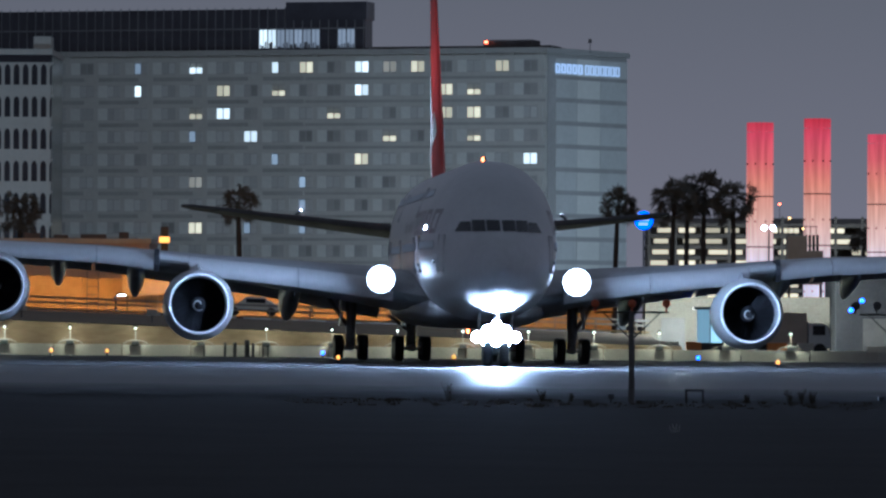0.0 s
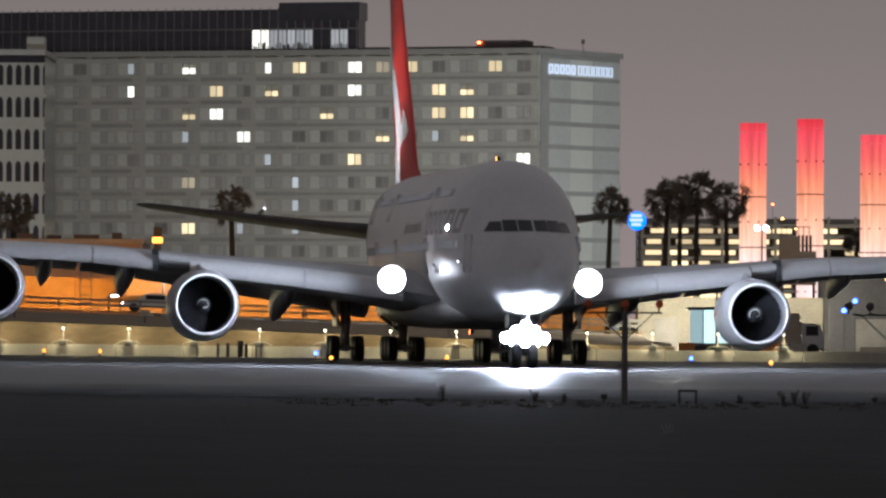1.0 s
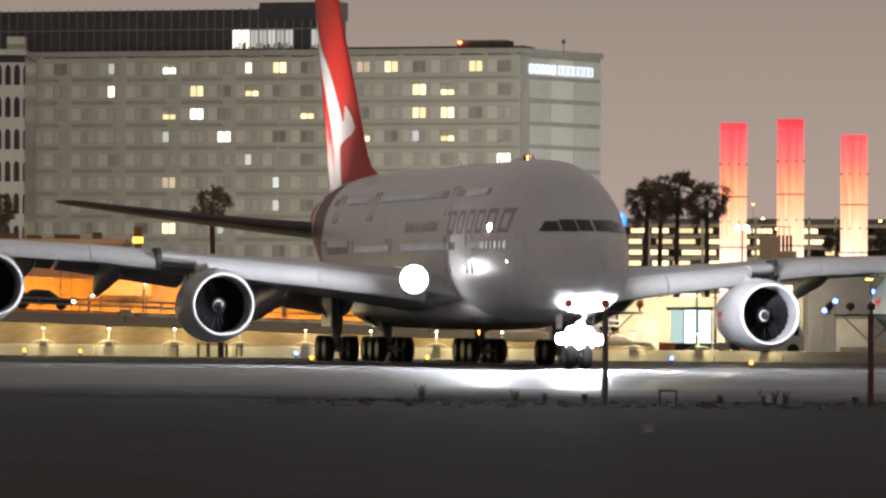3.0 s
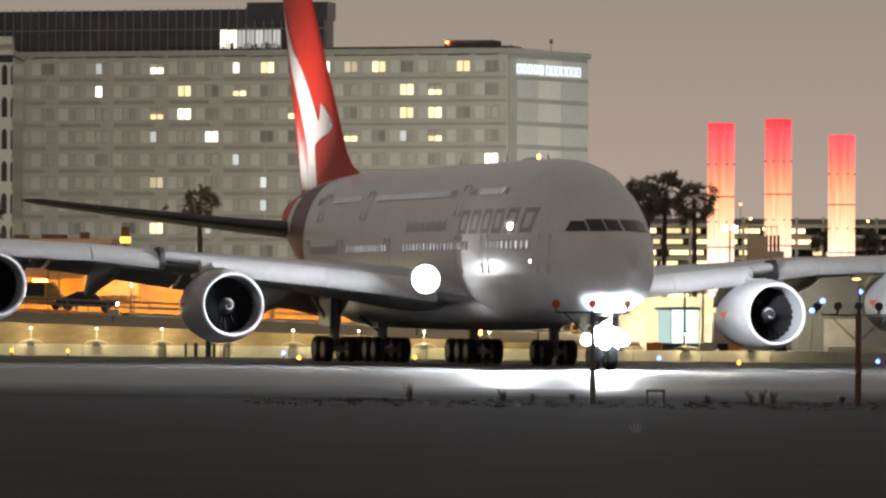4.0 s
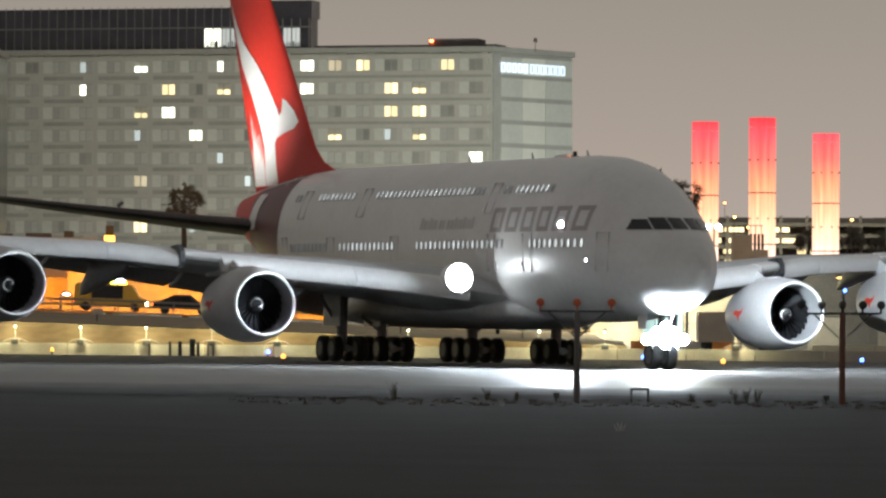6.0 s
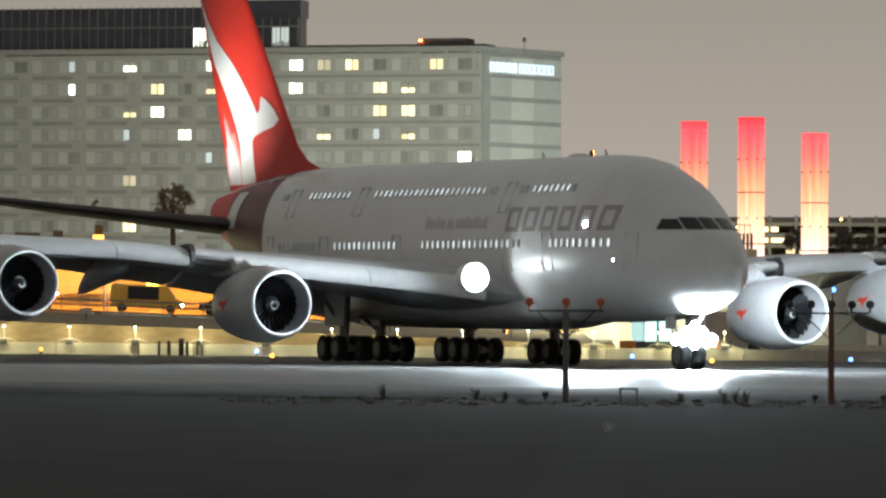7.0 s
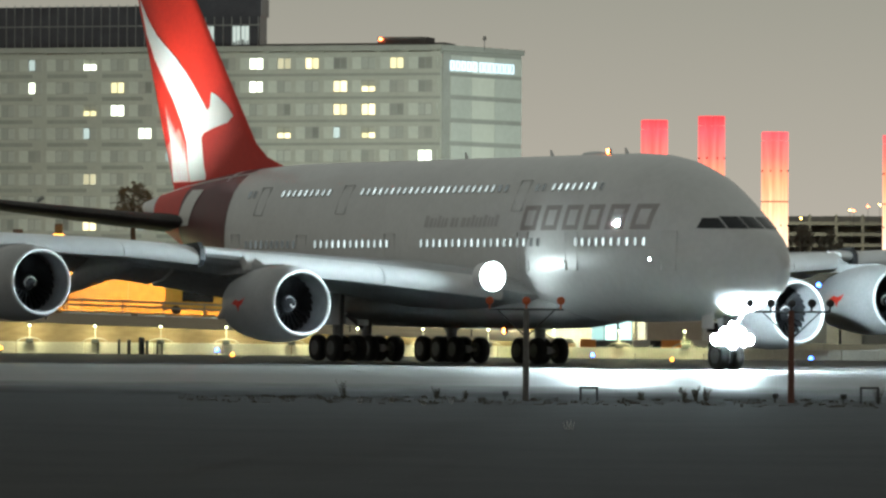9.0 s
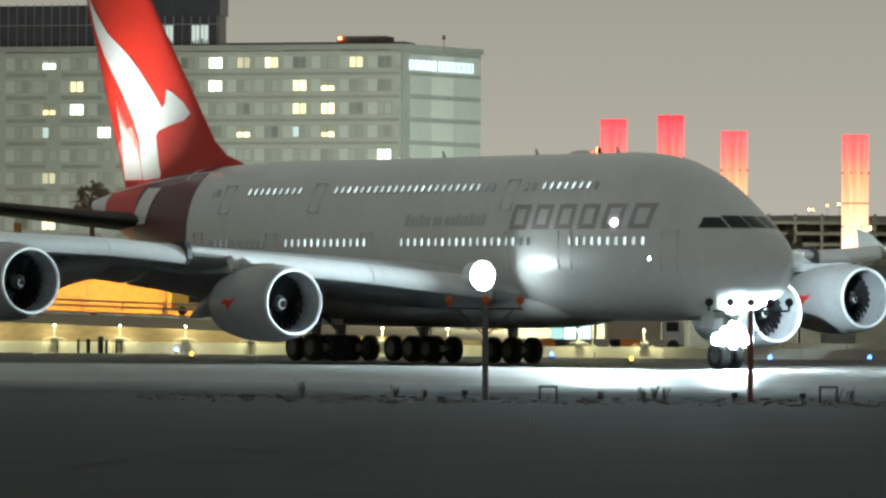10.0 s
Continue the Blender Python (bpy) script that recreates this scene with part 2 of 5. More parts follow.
# the tail's red with shade mixed in; RED_PAINT is its lit counterpart
SHADED_RED = surface("shaded_red_hull_paint", (0.085, 0.008, 0.016), (0.12, 0.011, 0.02), 0.3, 0.45, 0, 0.02)
# bank brown lightened towards orange, so its colour carries the lamps' spill
OLIVE = surface("sodium_tinted_retaining_wall", (0.17, 0.12, 0.065), (0.27, 0.2, 0.12), 0.25, 0.9, 0, 0.2, stretch=(0.4, 1, 1.5))
# paler, warmer yard wall colour for the part where yellow light falls
YARD_PALE = surface("lit_toned_yard_wall", (0.26, 0.24, 0.2), (0.42, 0.39, 0.33), 0.5, 0.85, 0, 0.1)
PINK_WALL = surface("pale_pink_low_wall", (0.45, 0.36, 0.3), (0.55, 0.45, 0.38), 0.3, 0.8, 0, 0.05)

# ---- building blocks ----
TILT = 0.005  # the airfield falls gently towards +x


def ground_z(x):
    return -TILT * max(-150.0, min(150.0, x))


def mesh_of(bm, name, mats, smooth=False):
    bmesh.ops.recalc_face_normals(bm, faces=bm.faces[:])
    me = bpy.data.meshes.new(name)
    bm.to_mesh(me)
    bm.free()
    for m in (mats if isinstance(mats, (list, tuple)) else [mats]):
        me.materials.append(m)
    if smooth:
        me.polygons.foreach_set("use_smooth", [True] * len(me.polygons))
        me.set_sharp_from_angle(angle=radians(40))
    return me


def part(name, bm, mats, parent=None, label="", smooth=False, at=None):
    """One mesh object; bm may be a bmesh or a finished mesh."""
    me = mesh_of(bm, name, mats, smooth) if isinstance(bm, bmesh.types.BMesh) else bm
    ob = new(name, me)
    ob.parent = parent
    if at is not None:
        ob.matrix_basis = at
    return tagged(ob, label)


def thing(name, label, category, group="", kind="", at=None):
    ob = new(name)
    if at is not None:
        ob.matrix_basis = at
    return tagged(ob, label, category, group, kind)


def box(bm, x0, x1, y0, y1, z0, z1, mi=0, bevel=0.0):
    vs = [bm.verts.new((x, y, z)) for x in (x0, x1) for y in (y0, y1) for z in (z0, z1)]
    fs = [bm.faces.new([vs[i] for i in q]) for q in ((0, 1, 3, 2), (4, 6, 7, 5), (0, 4, 5, 1), (2, 3, 7, 6), (0, 2, 6, 4), (1, 5, 7, 3))]
    for f in fs:
        f.material_index = mi
    if bevel:
        es = list({e for f in fs for e in f.edges})
        bmesh.ops.bevel(bm, geom=es, offset=bevel, segments=2, affect="EDGES", profile=0.6)
    return bm


def boxes(*specs, bevel=0.0):
    bm = bmesh.new()
    for s in specs:
        box(bm, *s, bevel=bevel)
    return bm


def loft(bm, rings, closed=True, caps=True, mi=0):
    vr = [[bm.verts.new(p) for p in r] for r in rings]
    n = len(rings[0])
    for a, b in zip(vr, vr[1:]):
        for i in range(n if closed else n - 1):
            j = (i + 1) % n
            bm.faces.new((a[i], a[j], b[j], b[i])).material_index = mi
    if caps and closed:
        bm.faces.new(vr[0]).material_index = mi
        bm.faces.new(vr[-1][::-1]).material_index = mi
    return bm


def ring(c, r, axis="z", n=12, squash=1.0):
    out = []
    for i in range(n):
        a = 2 * math.pi * i / n
        u, v = r * math.cos(a), r * math.sin(a) * squash
        out.append({"x": (c[0], c[1] + u, c[2] + v), "y": (c[0] + u, c[1], c[2] + v), "z": (c[0] + u, c[1] + v, c[2])}[axis])
    return out


def rod(bm, p, q, r0, r1=None, n=8, mi=0):
    """A round bar from p to q."""
    p, q = Vector(p), Vector(q)
    w = (q - p).normalized()
    u = w.orthogonal().normalized()
    v = w.cross(u)
    r1 = r0 if r1 is None else r1
    return loft(bm, [[c + r * (math.cos(2 * math.pi * i / n) * u + math.sin(2 * math.pi * i / n) * v) for i in range(n)]
                     for c, r in ((p, r0), (q, r1))], mi=mi)


def curve_at(table, x):
    """Smooth value from a table of (x, value)."""
    for (x0, y0), (x1, y1) in zip(table, table[1:]):
        if x <= x1:
            f = (x - x0) / (x1 - x0)
            return y0 + (y1 - y0) * f
    return table[-1][1]


# ---- the airliner: nose at the origin, facing +x, wheels on z = 0 ----
TOP = [(1.2, 5), (1.43, 5.55), (1.75, 6), (2.3, 6.5), (3.03, 6.85), (3.94, 7.35), (4.86, 7.85), (5.77, 8.4), (7.14, 9.15), (8.51, 9.78),
       (10.34, 10.34), (12.17, 10.62), (14, 10.7), (48, 10.72), (54, 10.5), (59, 10), (63.5, 9.45), (67, 8.85)]
LOW = [(1.2, 5), (1.43, 4.5), (1.75, 4.15), (2.3, 3.78), (3.03, 3.42), (4.86, 2.85), (6.69, 2.55), (9.43, 2.36), (12.17, 2.3), (44, 2.3),
       (48, 2.65), (52, 3.45), (56, 4.55), (60, 5.8), (64, 7.1), (67, 8.2)]
HALF = [(1.2, 0.02), (1.43, 0.38), (1.75, 0.61), (2.3, 0.99), (3.03, 1.47), (3.94, 1.89), (4.86, 2.22), (6.69, 2.75), (8.51, 3.12), (10.34, 3.35),
        (12.17, 3.5), (44, 3.57), (48, 3.42), (52, 3.1), (56, 2.6), (60, 1.95), (64, 1.15), (67, 0.35)]
OVAL = 2.2


def hull_point(s, z, side):
    """The hull's half width at s metres behind the nose and height z, as a point (side 1: starboard, -y)."""
    t, b, w = curve_at(TOP, s), curve_at(LOW, s), curve_at(HALF, s)
    m = b + 0.45 * (t - b)
    k = (z - m) / ((t - m) if z > m else (m - b))
    return Vector((-s, -side * w * max(0.0, 1 - abs(k) ** OVAL) ** (1 / OVAL), z))


def hull_normal(s, z, side):
    du = hull_point(s + 0.05, z, side) - hull_point(s - 0.05, z, side)
    dv = hull_point(s, z + 0.05, side) - hull_point(s, z - 0.05, side)
    n = du.cross(dv).normalized()
    return n if n.y * -side > 0 else -n


def on_hull(s, z, side, lift=0.0):
    """A pose on the hull: its z axis outwards, its y axis up."""
    n = hull_normal(s, z, side)
    up = (Vector((0, 0, 1)) - n * n.z).normalized()
    x = up.cross(n)
    p = hull_point(s, z, side) + n * lift
    m = Matrix((x, up, n)).transposed().to_4x4()
    m.translation = p
    return m


def hull_ring(s, n=48):
    t, b, w = curve_at(TOP, s), curve_at(LOW, s), curve_at(HALF, s)
    m = b + 0.45 * (t - b)
    out = []
    for i in range(n):
        a = 2 * math.pi * i / n
        c, d = math.cos(a), math.sin(a)
        y = w * math.copysign(abs(c) ** (2 / OVAL), c)
        z = m + (t - m if d > 0 else m - b) * math.copysign(abs(d) ** (2 / OVAL), d)
        out.append((-s, y, z))
    return out


WING_AIR = [(1.0, 0.0), (0.8, 0.28), (0.55, 0.5), (0.3, 0.58), (0.12, 0.45), (0.04, 0.28), (0.01, 0.13), (0.0, 0.0),
            (0.01, -0.13), (0.04, -0.24), (0.12, -0.36), (0.3, -0.45), (0.55, -0.38), (0.8, -0.16)]


def section(s, y, z, chord, thick, nose=0.0):
    """A wing section from its leading edge at s behind the nose; nose lowers the forward part."""
    return [(-(s + c * chord), y, z + h * thick - nose * max(0.0, 0.22 - c) ** 1.2 * 6) for c, h in WING_AIR]


# b (out from the middle), leading edge s, height of the leading edge, chord, thickness
WING = [(2.6, 18.6, 3.55, 19.0, 2.3), (5.2, 20.5, 3.95, 17.2, 2.15), (9.5, 23.4, 4.48, 14.4, 1.65), (14.9, 27.0, 5.03, 11.7, 1.25), (20, 30.6, 5.6, 9.5, 1.0),
        (25.7, 34.4, 5.9, 8.0, 0.85), (33, 39.4, 6.25, 6.0, 0.6), (38.6, 43.4, 6.6, 4.2, 0.4), (39.7, 44.8, 6.7, 2.6, 0.2)]


def wing_at(b):
    return [curve_at([(w[0], w[k]) for w in WING], b) for k in (1, 2, 3, 4)]


def build_wing(plane, side):
    sy = -side
    bm = bmesh.new()
    loft(bm, [section(s + 0.12 * c * 0.3, sy * b, z, c, t) for b, s, z, c, t in WING])
    wing = part("wing", bm, GREY_PAINT, plane, "grey painted swept wing", True)
    # drooped leading edge in pieces, with a gap at each engine pylon
    for b0, b1 in ((4.6, 9.5), (9.55, 15.35), (17.3, 20.4), (20.45, 26.45), (28.3, 33.0), (33.05, 38.4)):
        bm, rings = bmesh.new(), []
        for k in range(4):
            b = b0 + (b1 - b0) * k / 3
            s, z, c, t = wing_at(b)
            d = min(0.16 * c, 1.5)
            h = 0.36 + 0.014 * c
            rings.append([(-(s + u * d), sy * b, z + v * h) for u, v in
                          ((0.55, 0.95), (0.2, 0.75), (-0.08, 0.38), (-0.22, -0.1), (-0.24, -0.55), (-0.16, -0.92), (0.0, -0.98), (0.1, -0.6), (0.3, 0.1), (0.6, 0.75))])
        loft(bm, rings)
        part("slat", bm, WHITE_PAINT, wing, "pale lowered leading-edge slat", True)
    # thin fixed leading edge beside each engine pylon, and the dark hinge plate where the next slat starts
    for b0, b1 in ((15.4, 17.2), (26.5, 28.2)):
        bm, rings = bmesh.new(), []
        for b in (b0, (b0 + b1) / 2, b1):
            s, z, c, t = wing_at(b)
            rings.append([(-(s + u), sy * b, z + v) for u, v in ((1.3, 0.52), (0.3, 0.46), (-0.02, 0.34), (-0.08, 0.16), (0.1, 0.0), (1.4, -0.02))])
        loft(bm, rings)
        part("fixed_leading_edge", bm, WHITE_PAINT, wing, "pale fixed leading edge", True)
        s, z, c, t = wing_at(b1)
        bm = bmesh.new()
        loft(bm, [[(-(s + u), sy * (b1 + d), z + v) for u, v in ((1.2, 0.6), (0.1, 0.68), (-0.3, 0.3), (-0.35, -0.2), (0.0, -0.55), (1.2, -0.5))] for d in (-0.22, 0.06)])
        part("slat_hinge_plate", bm, HOOK_DARK, wing, "dark hinge plate in the leading edge")
    # lowered flaps
    for b0, b1 in ((4.4, 13.6), (13.8, 20.5), (20.7, 27.6)):
        bm, rings = bmesh.new(), []
        for b in (b0, (b0 + b1) / 2, b1):
            s, z, c, t = wing_at(b)
            e, d = s + c * 0.97, 0.2 * c
            z -= 0.12
            rings.append([(-(e - 0.1), sy * b, z), (-(e + d * 0.4), sy * b, z - 0.05 * d), (-(e + d), sy * b, z - 0.38 * d),
                          (-(e + d * 0.4), sy * b, z - 0.28 * d), (-(e - 0.1), sy * b, z - 0.22)])
        loft(bm, rings)
        part("flap", bm, GREY_PAINT, wing, "", True)
    # flap track fairings
    for b, size in ((9.6, 1.15), (18.2, 1.0), (22.6, 0.9), (28.6, 0.8)):
        s, z, c, t = wing_at(b)
        bm, rings = bmesh.new(), []
        for f, r, dz in ((0.42, 0.05, -0.3), (0.5, 0.3, -0.5), (0.65, 0.45, -0.72), (0.85, 0.5, -0.95), (1.0, 0.42, -1.35), (1.12, 0.24, -1.8), (1.19, 0.04, -2.1)):
            rings.append(ring((-(s + f * c), sy * b, z + dz * size + 0.1), r * size * 1.05, "x", 14, 1.45))
        loft(bm, rings)
        part("flap_track_fairing", bm, GREY_PAINT, wing, "grey canoe-shaped fairing", True)
    # wing root landing lights: oversized cluster of added lamps in one drum, imitating glare
    spots = [(0.0, 0.0, 2.0)] + [(0.58 * math.cos(math.pi * k / 7), 0.58 * math.sin(math.pi * k / 7), 0.64) for k in range(14)]
    bm = bmesh.new()
    loft(bm, [ring((a, sy * 5.25, 4.45), r, "x", 28) for a, r in ((-20.7, 0.3), (-20.5, 0.7), (-19.65, 0.77), (-19.65, 0.74), (-19.9, 0.73))])
    housing = part("landing_light", bm, CHROME, plane, "oversized cluster of landing lights in the wing root imitating glare", True)
    for dy, dz, q in spots:
        bm = bmesh.new()
        bm.faces.new([bm.verts.new(c) for c in ring((-19.8, sy * 5.25 + dy, 4.45 + dz), 0.212 * q, "x", 18)])
        part("lamp_lens", bm, BEAM_WING, housing, "glowing landing lamp lens")
    bm = bmesh.new()
    loft(bm, [ring((-45.2, sy * 39.75, 6.75), 0.02, "x", 8), ring((-45.5, sy * 39.75, 6.75), 0.09, "x", 8), ring((-46.0, sy * 39.75, 6.75), 0.05, "x", 8)])
    part("position_light", bm, NAV_GREEN if side > 0 else RED_LAMP, wing, "wing tip position light", True)
    # winglet fence at the tip
    bm = bmesh.new()
    loft(bm, [[(-(44.2 + a), sy * (39.65 + d), 6.7 + e) for a, e in ((0, 0), (1.6, 1.0), (2.9, 1.3), (2.7, 0), (2.9, -1.2), (1.6, -0.8))] for d in (0.0, 0.07)])
    part("wingtip_fence", bm, WHITE_PAINT, wing)
    return wing


def build_engine(plane, b, s, z):
    """Nacelle with its lip at s behind the nose, b to starboard."""
    n = 48
    prof = [(0.12, 1.655), (0.3, 1.72), (0.8, 1.83), (1.6, 1.92), (2.8, 1.92), (4.0, 1.8), (5.0, 1.62), (5.7, 1.46), (5.7, 1.40), (5.0, 1.42), (3.5, 1.4)]
    bm = bmesh.new()
    loft(bm, [ring((-a, 0, 0), r, "x", n) for a, r in prof], caps=False)
    eng = part("engine", bm, COWL_PAINT, plane, "grey engine nacelle", True, pose(-s, -b, z, 0, -1.5, 0))
    bm = bmesh.new()
    loft(bm, [ring((-a, 0, 0), r, "x", n) for a, r in ((0.125, 1.66), (0.06, 1.64), (0.015, 1.61), (0.0, 1.575), (0.015, 1.54), (0.06, 1.515), (0.14, 1.50))], caps=False)
    part("inlet_lip", bm, CHROME, eng, "polished bare-metal inlet lip", True)
    bm = bmesh.new()
    loft(bm, [ring((-a, 0, 0), r, "x", n) for a, r in ((0.14, 1.498), (0.8, 1.47), (1.3, 1.47), (1.9, 1.48), (3.4, 1.4))], caps=False)
    part("inlet_duct", bm, INLET, eng, "", True)
    bm = bmesh.new()
    loft(bm, [ring((-a, 0, 0), r, "x", 32) for a, r in ((3.2, 0.9), (4.6, 1.06), (5.6, 1.0), (6.6, 0.72), (6.6, 0.45), (7.2, 0.3), (7.9, 0.04))])
    part("core_exhaust", bm, EXHAUST, eng, "", True)
    # pylon up to the wing
    bm = bmesh.new()
    ws, wz = wing_at(abs(b))[0] - s, wing_at(abs(b))[1] - z
    loft(bm, [[(-a, y, h) for a, y in ((f0, 0), (f0 + 0.6, 0.2), (f1 - 1.5, 0.25), (f1, 0.05), (f1 - 1.5, -0.25), (f0 + 0.6, -0.2))]
              for h, f0, f1 in ((1.6, 1.0, 9.0), (1.98, 1.9, 10.0), (wz - 0.1, ws - 1.3, 12.0), (wz + 0.42, ws + 0.1, 11.5))])
    part("engine_pylon", bm, GREY_PAINT, eng, "grey engine pylon", True)
    # red mark on each side of the cowl
    for sd in (1, -1):
        bm = bmesh.new()
        bev = [(2.5, 0.3), (3.1, 0.12), (3.6, 0.22), (4.1, 0.02), (3.5, -0.1), (3.3, -0.42), (3.05, -0.12), (2.75, -0.02)]
        top = [bm.verts.new((-a, -sd * math.sqrt(max(0.01, curve_at(prof[:8], a) ** 2 - h * h)) - sd * 0.012, h)) for a, h in bev]
        bm.faces.new(top)
        part("cowl_mark", bm, RED_PAINT, eng, "red painted mark on the cowl")
    # fan, spinner and its white spiral
    bm, roots = bmesh.new(), []
    for k in range(24):
        a0 = 2 * math.pi * k / 24
        rows = []
        for r, tw, ch in ((0.42, 0.25, 0.5), (0.95, 0.65, 0.48), (1.45, 1.0, 0.42)):
            aa = a0 + 0.12 * (r - 0.4)
            w = 0.5 * ch
            for sgn in (-1, 1):
                da = sgn * w * math.sin(tw) / r
                rows.append((-1.6 - sgn * w * math.cos(tw), r * math.cos(aa + da), r * math.sin(aa + da)))
        v = [bm.verts.new(p) for p in rows]
        bm.faces.new((v[0], v[1], v[3], v[2]))
        bm.faces.new((v[2], v[3], v[5], v[4]))
        roots.append(v[:2])
    for va, vb in zip(roots, roots[1:] + roots[:1]):
        bm.faces.new((va[0], va[1], vb[1], vb[0]))
    bm.faces.new([bm.verts.new(p) for p in ring((-1.95, 0, 0), 1.46, "x", 32)])
    loft(bm, [ring((-a, 0, 0), r, "x", 24) for a, r in ((0.92, 0.01), (0.98, 0.12), (1.12, 0.25), (1.35, 0.38), (1.6, 0.46))], caps=False)
    sp = [[], []]
    for k in range(30):
        f = k / 29
        ang, r = 0.3 + f * 5.4, 0.1 + 0.24 * f
        x = -curve_at([(0.01, 0.92), (0.12, 0.98), (0.25, 1.12), (0.38, 1.35), (0.46, 1.6)], r) + 0.03
        for j, w in enumerate((0, 0.055)):
            rr = r + w * (1 if f < 0.85 else (1 - f) / 0.15)
            xx = -curve_at([(0.01, 0.92), (0.12, 0.98), (0.25, 1.12), (0.38, 1.35), (0.46, 1.6)], rr) + 0.03
            sp[j].append((xx, rr * math.cos(ang), rr * math.sin(ang)))
    loft(bm, sp, closed=False, mi=1)
    fan = part("fan", bm, [FAN_METAL, LOGO_WHITE], eng, "dark fan with white spiral on its spinner", True)
    return fan


def wheel_mesh(r=0.7, w=0.5):
    bm = bmesh.new()
    loft(bm, [ring((0, y * w, 0), q * r, "y", 28) for y, q in ((-0.5, 0.56), (-0.5, 0.82), (-0.44, 0.93), (-0.25, 0.995), (0, 1.0), (0.25, 0.995), (0.44, 0.93), (0.5, 0.82), (0.5, 0.56))], caps=False)
    for sg in (-1, 1):
        loft(bm, [ring((0, sg * y * w, 0), q * r, "y", 28) for y, q in ((0.5, 0.56), (0.36, 0.5), (0.3, 0.3), (0.45, 0.2), (0.48, 0.04))], mi=1)
    for k in range(8):
        a = 2 * math.pi * k / 8
        for sg in (-1, 1):
            c = (0.4 * r * math.cos(a), sg * 0.33 * w, 0.4 * r * math.sin(a))
            rod(bm, c, (c[0], sg * 0.42 * w, c[2]), 0.05, 0.04, 6, 0)
    return mesh_of(bm, "wheel", [TYRE, HUB], True)


def build_gear(plane, wheel, name, s, b, axles, half, top, legr):
    bm = bmesh.new()
    rod(bm, (0, 0, 0.75), (0.0, 0, top), legr, legr * 1.25, 14)
    rod(bm, (0.1, 0, 1.3), (1.5 if s < 10 else -1.6, 0, top), legr * 0.5, legr * 0.5, 8)
    rod(bm, (0, 0, 1.6), (0, 1.3 if b < 0 else (-1.3 if b > 0 else 0.01), top - 0.1), legr * 0.45, legr * 0.45, 8)
    if len(axles) > 1:
        rod(bm, (axles[0] + 0.15, 0, 0.72), (axles[-1] - 0.15, 0, 0.72), 0.2, 0.2, 10)
    for a in axles:
        rod(bm, (a, -half, 0.7), (a, half, 0.7), 0.11, 0.11, 10)
    gear = part(name, bm, STRUT, plane, "grey metal landing gear leg", True, pose(-s, -b, 0))
    for spec in ([(-1.2, 1.2, (0.55 if b <= 0 else -0.62), (0.62 if b <= 0 else -0.55), 1.9, top)] if s > 10 else [(-0.9, 0.1, 0.8, 0.86, 2.0, top), (-0.9, 0.1, -0.86, -0.8, 2.0, top)]):
        part("gear_door", boxes(spec, bevel=0.02), WHITE_PAINT, gear, "white open gear door")
    made = []
    for a in axles:
        for sg in (-1, 1):
            made.append((part("wheel", wheel, None, gear, "black tyre on grey hub", at=pose(a, sg * half, 0.7)), (a, sg * half)))
    return gear, made


ROO = [(68.5, 20.9), (67.37, 19.63), (65.93, 18.41), (63.43, 17.08), (62.02, 16.13), (60.62, 15.03), (59.82, 14.35), (59.43, 13.97), (59.09, 14.17), (59.0, 14.98),
       (58.38, 14.8), (57.17, 14.2), (56.42, 13.57), (57.0, 13.19), (58.53, 12.93), (59.73, 12.67), (60.31, 12.16), (60.48, 11.5), (60.06, 10.84), (59.43, 10.26),
       (59.5, 10.0), (61.5, 9.9), (61.79, 10.71), (61.98, 12.19), (62.69, 13.35), (63.94, 14.79), (65.37, 16.15), (66.34, 17.1), (67.4, 18.6)]
ROO_PALE = [(63.7, 9.9), (64.7, 12.0), (63.07, 13.04), (62.22, 12.11), (61.85, 10.71), (61.55, 9.9)]


def fin_half(s, z):
    """The fin's half thickness at s behind the nose and height z."""
    lead, trail = 53.66 + (z - 11.47) * 0.887, 63.9 + (z - 9.7) * 0.438
    f = max(0.0, min(1.0, (s - lead) / max(0.5, trail - lead)))
    return (0.32 - 0.2 * (z - 10) / 14) * (math.sqrt(f) * (1 - f) * 2.6 if f < 1 else 0)


def fin_patch(plane, name, outline, mat, label, lift):
    for side in (1, -1):
        bm = bmesh.new()
        f = bm.faces.new([bm.verts.new((-s, 0, z)) for s, z in outline])
        bmesh.ops.triangulate(bm, faces=[f])
        for _ in range(3):
            bmesh.ops.subdivide_edges(bm, edges=bm.edges[:], cuts=1)
        for v in bm.verts:
            v.co.y = -side * (fin_half(-v.co.x, v.co.z) + lift)
        part(name, bm, mat, plane, label, True)


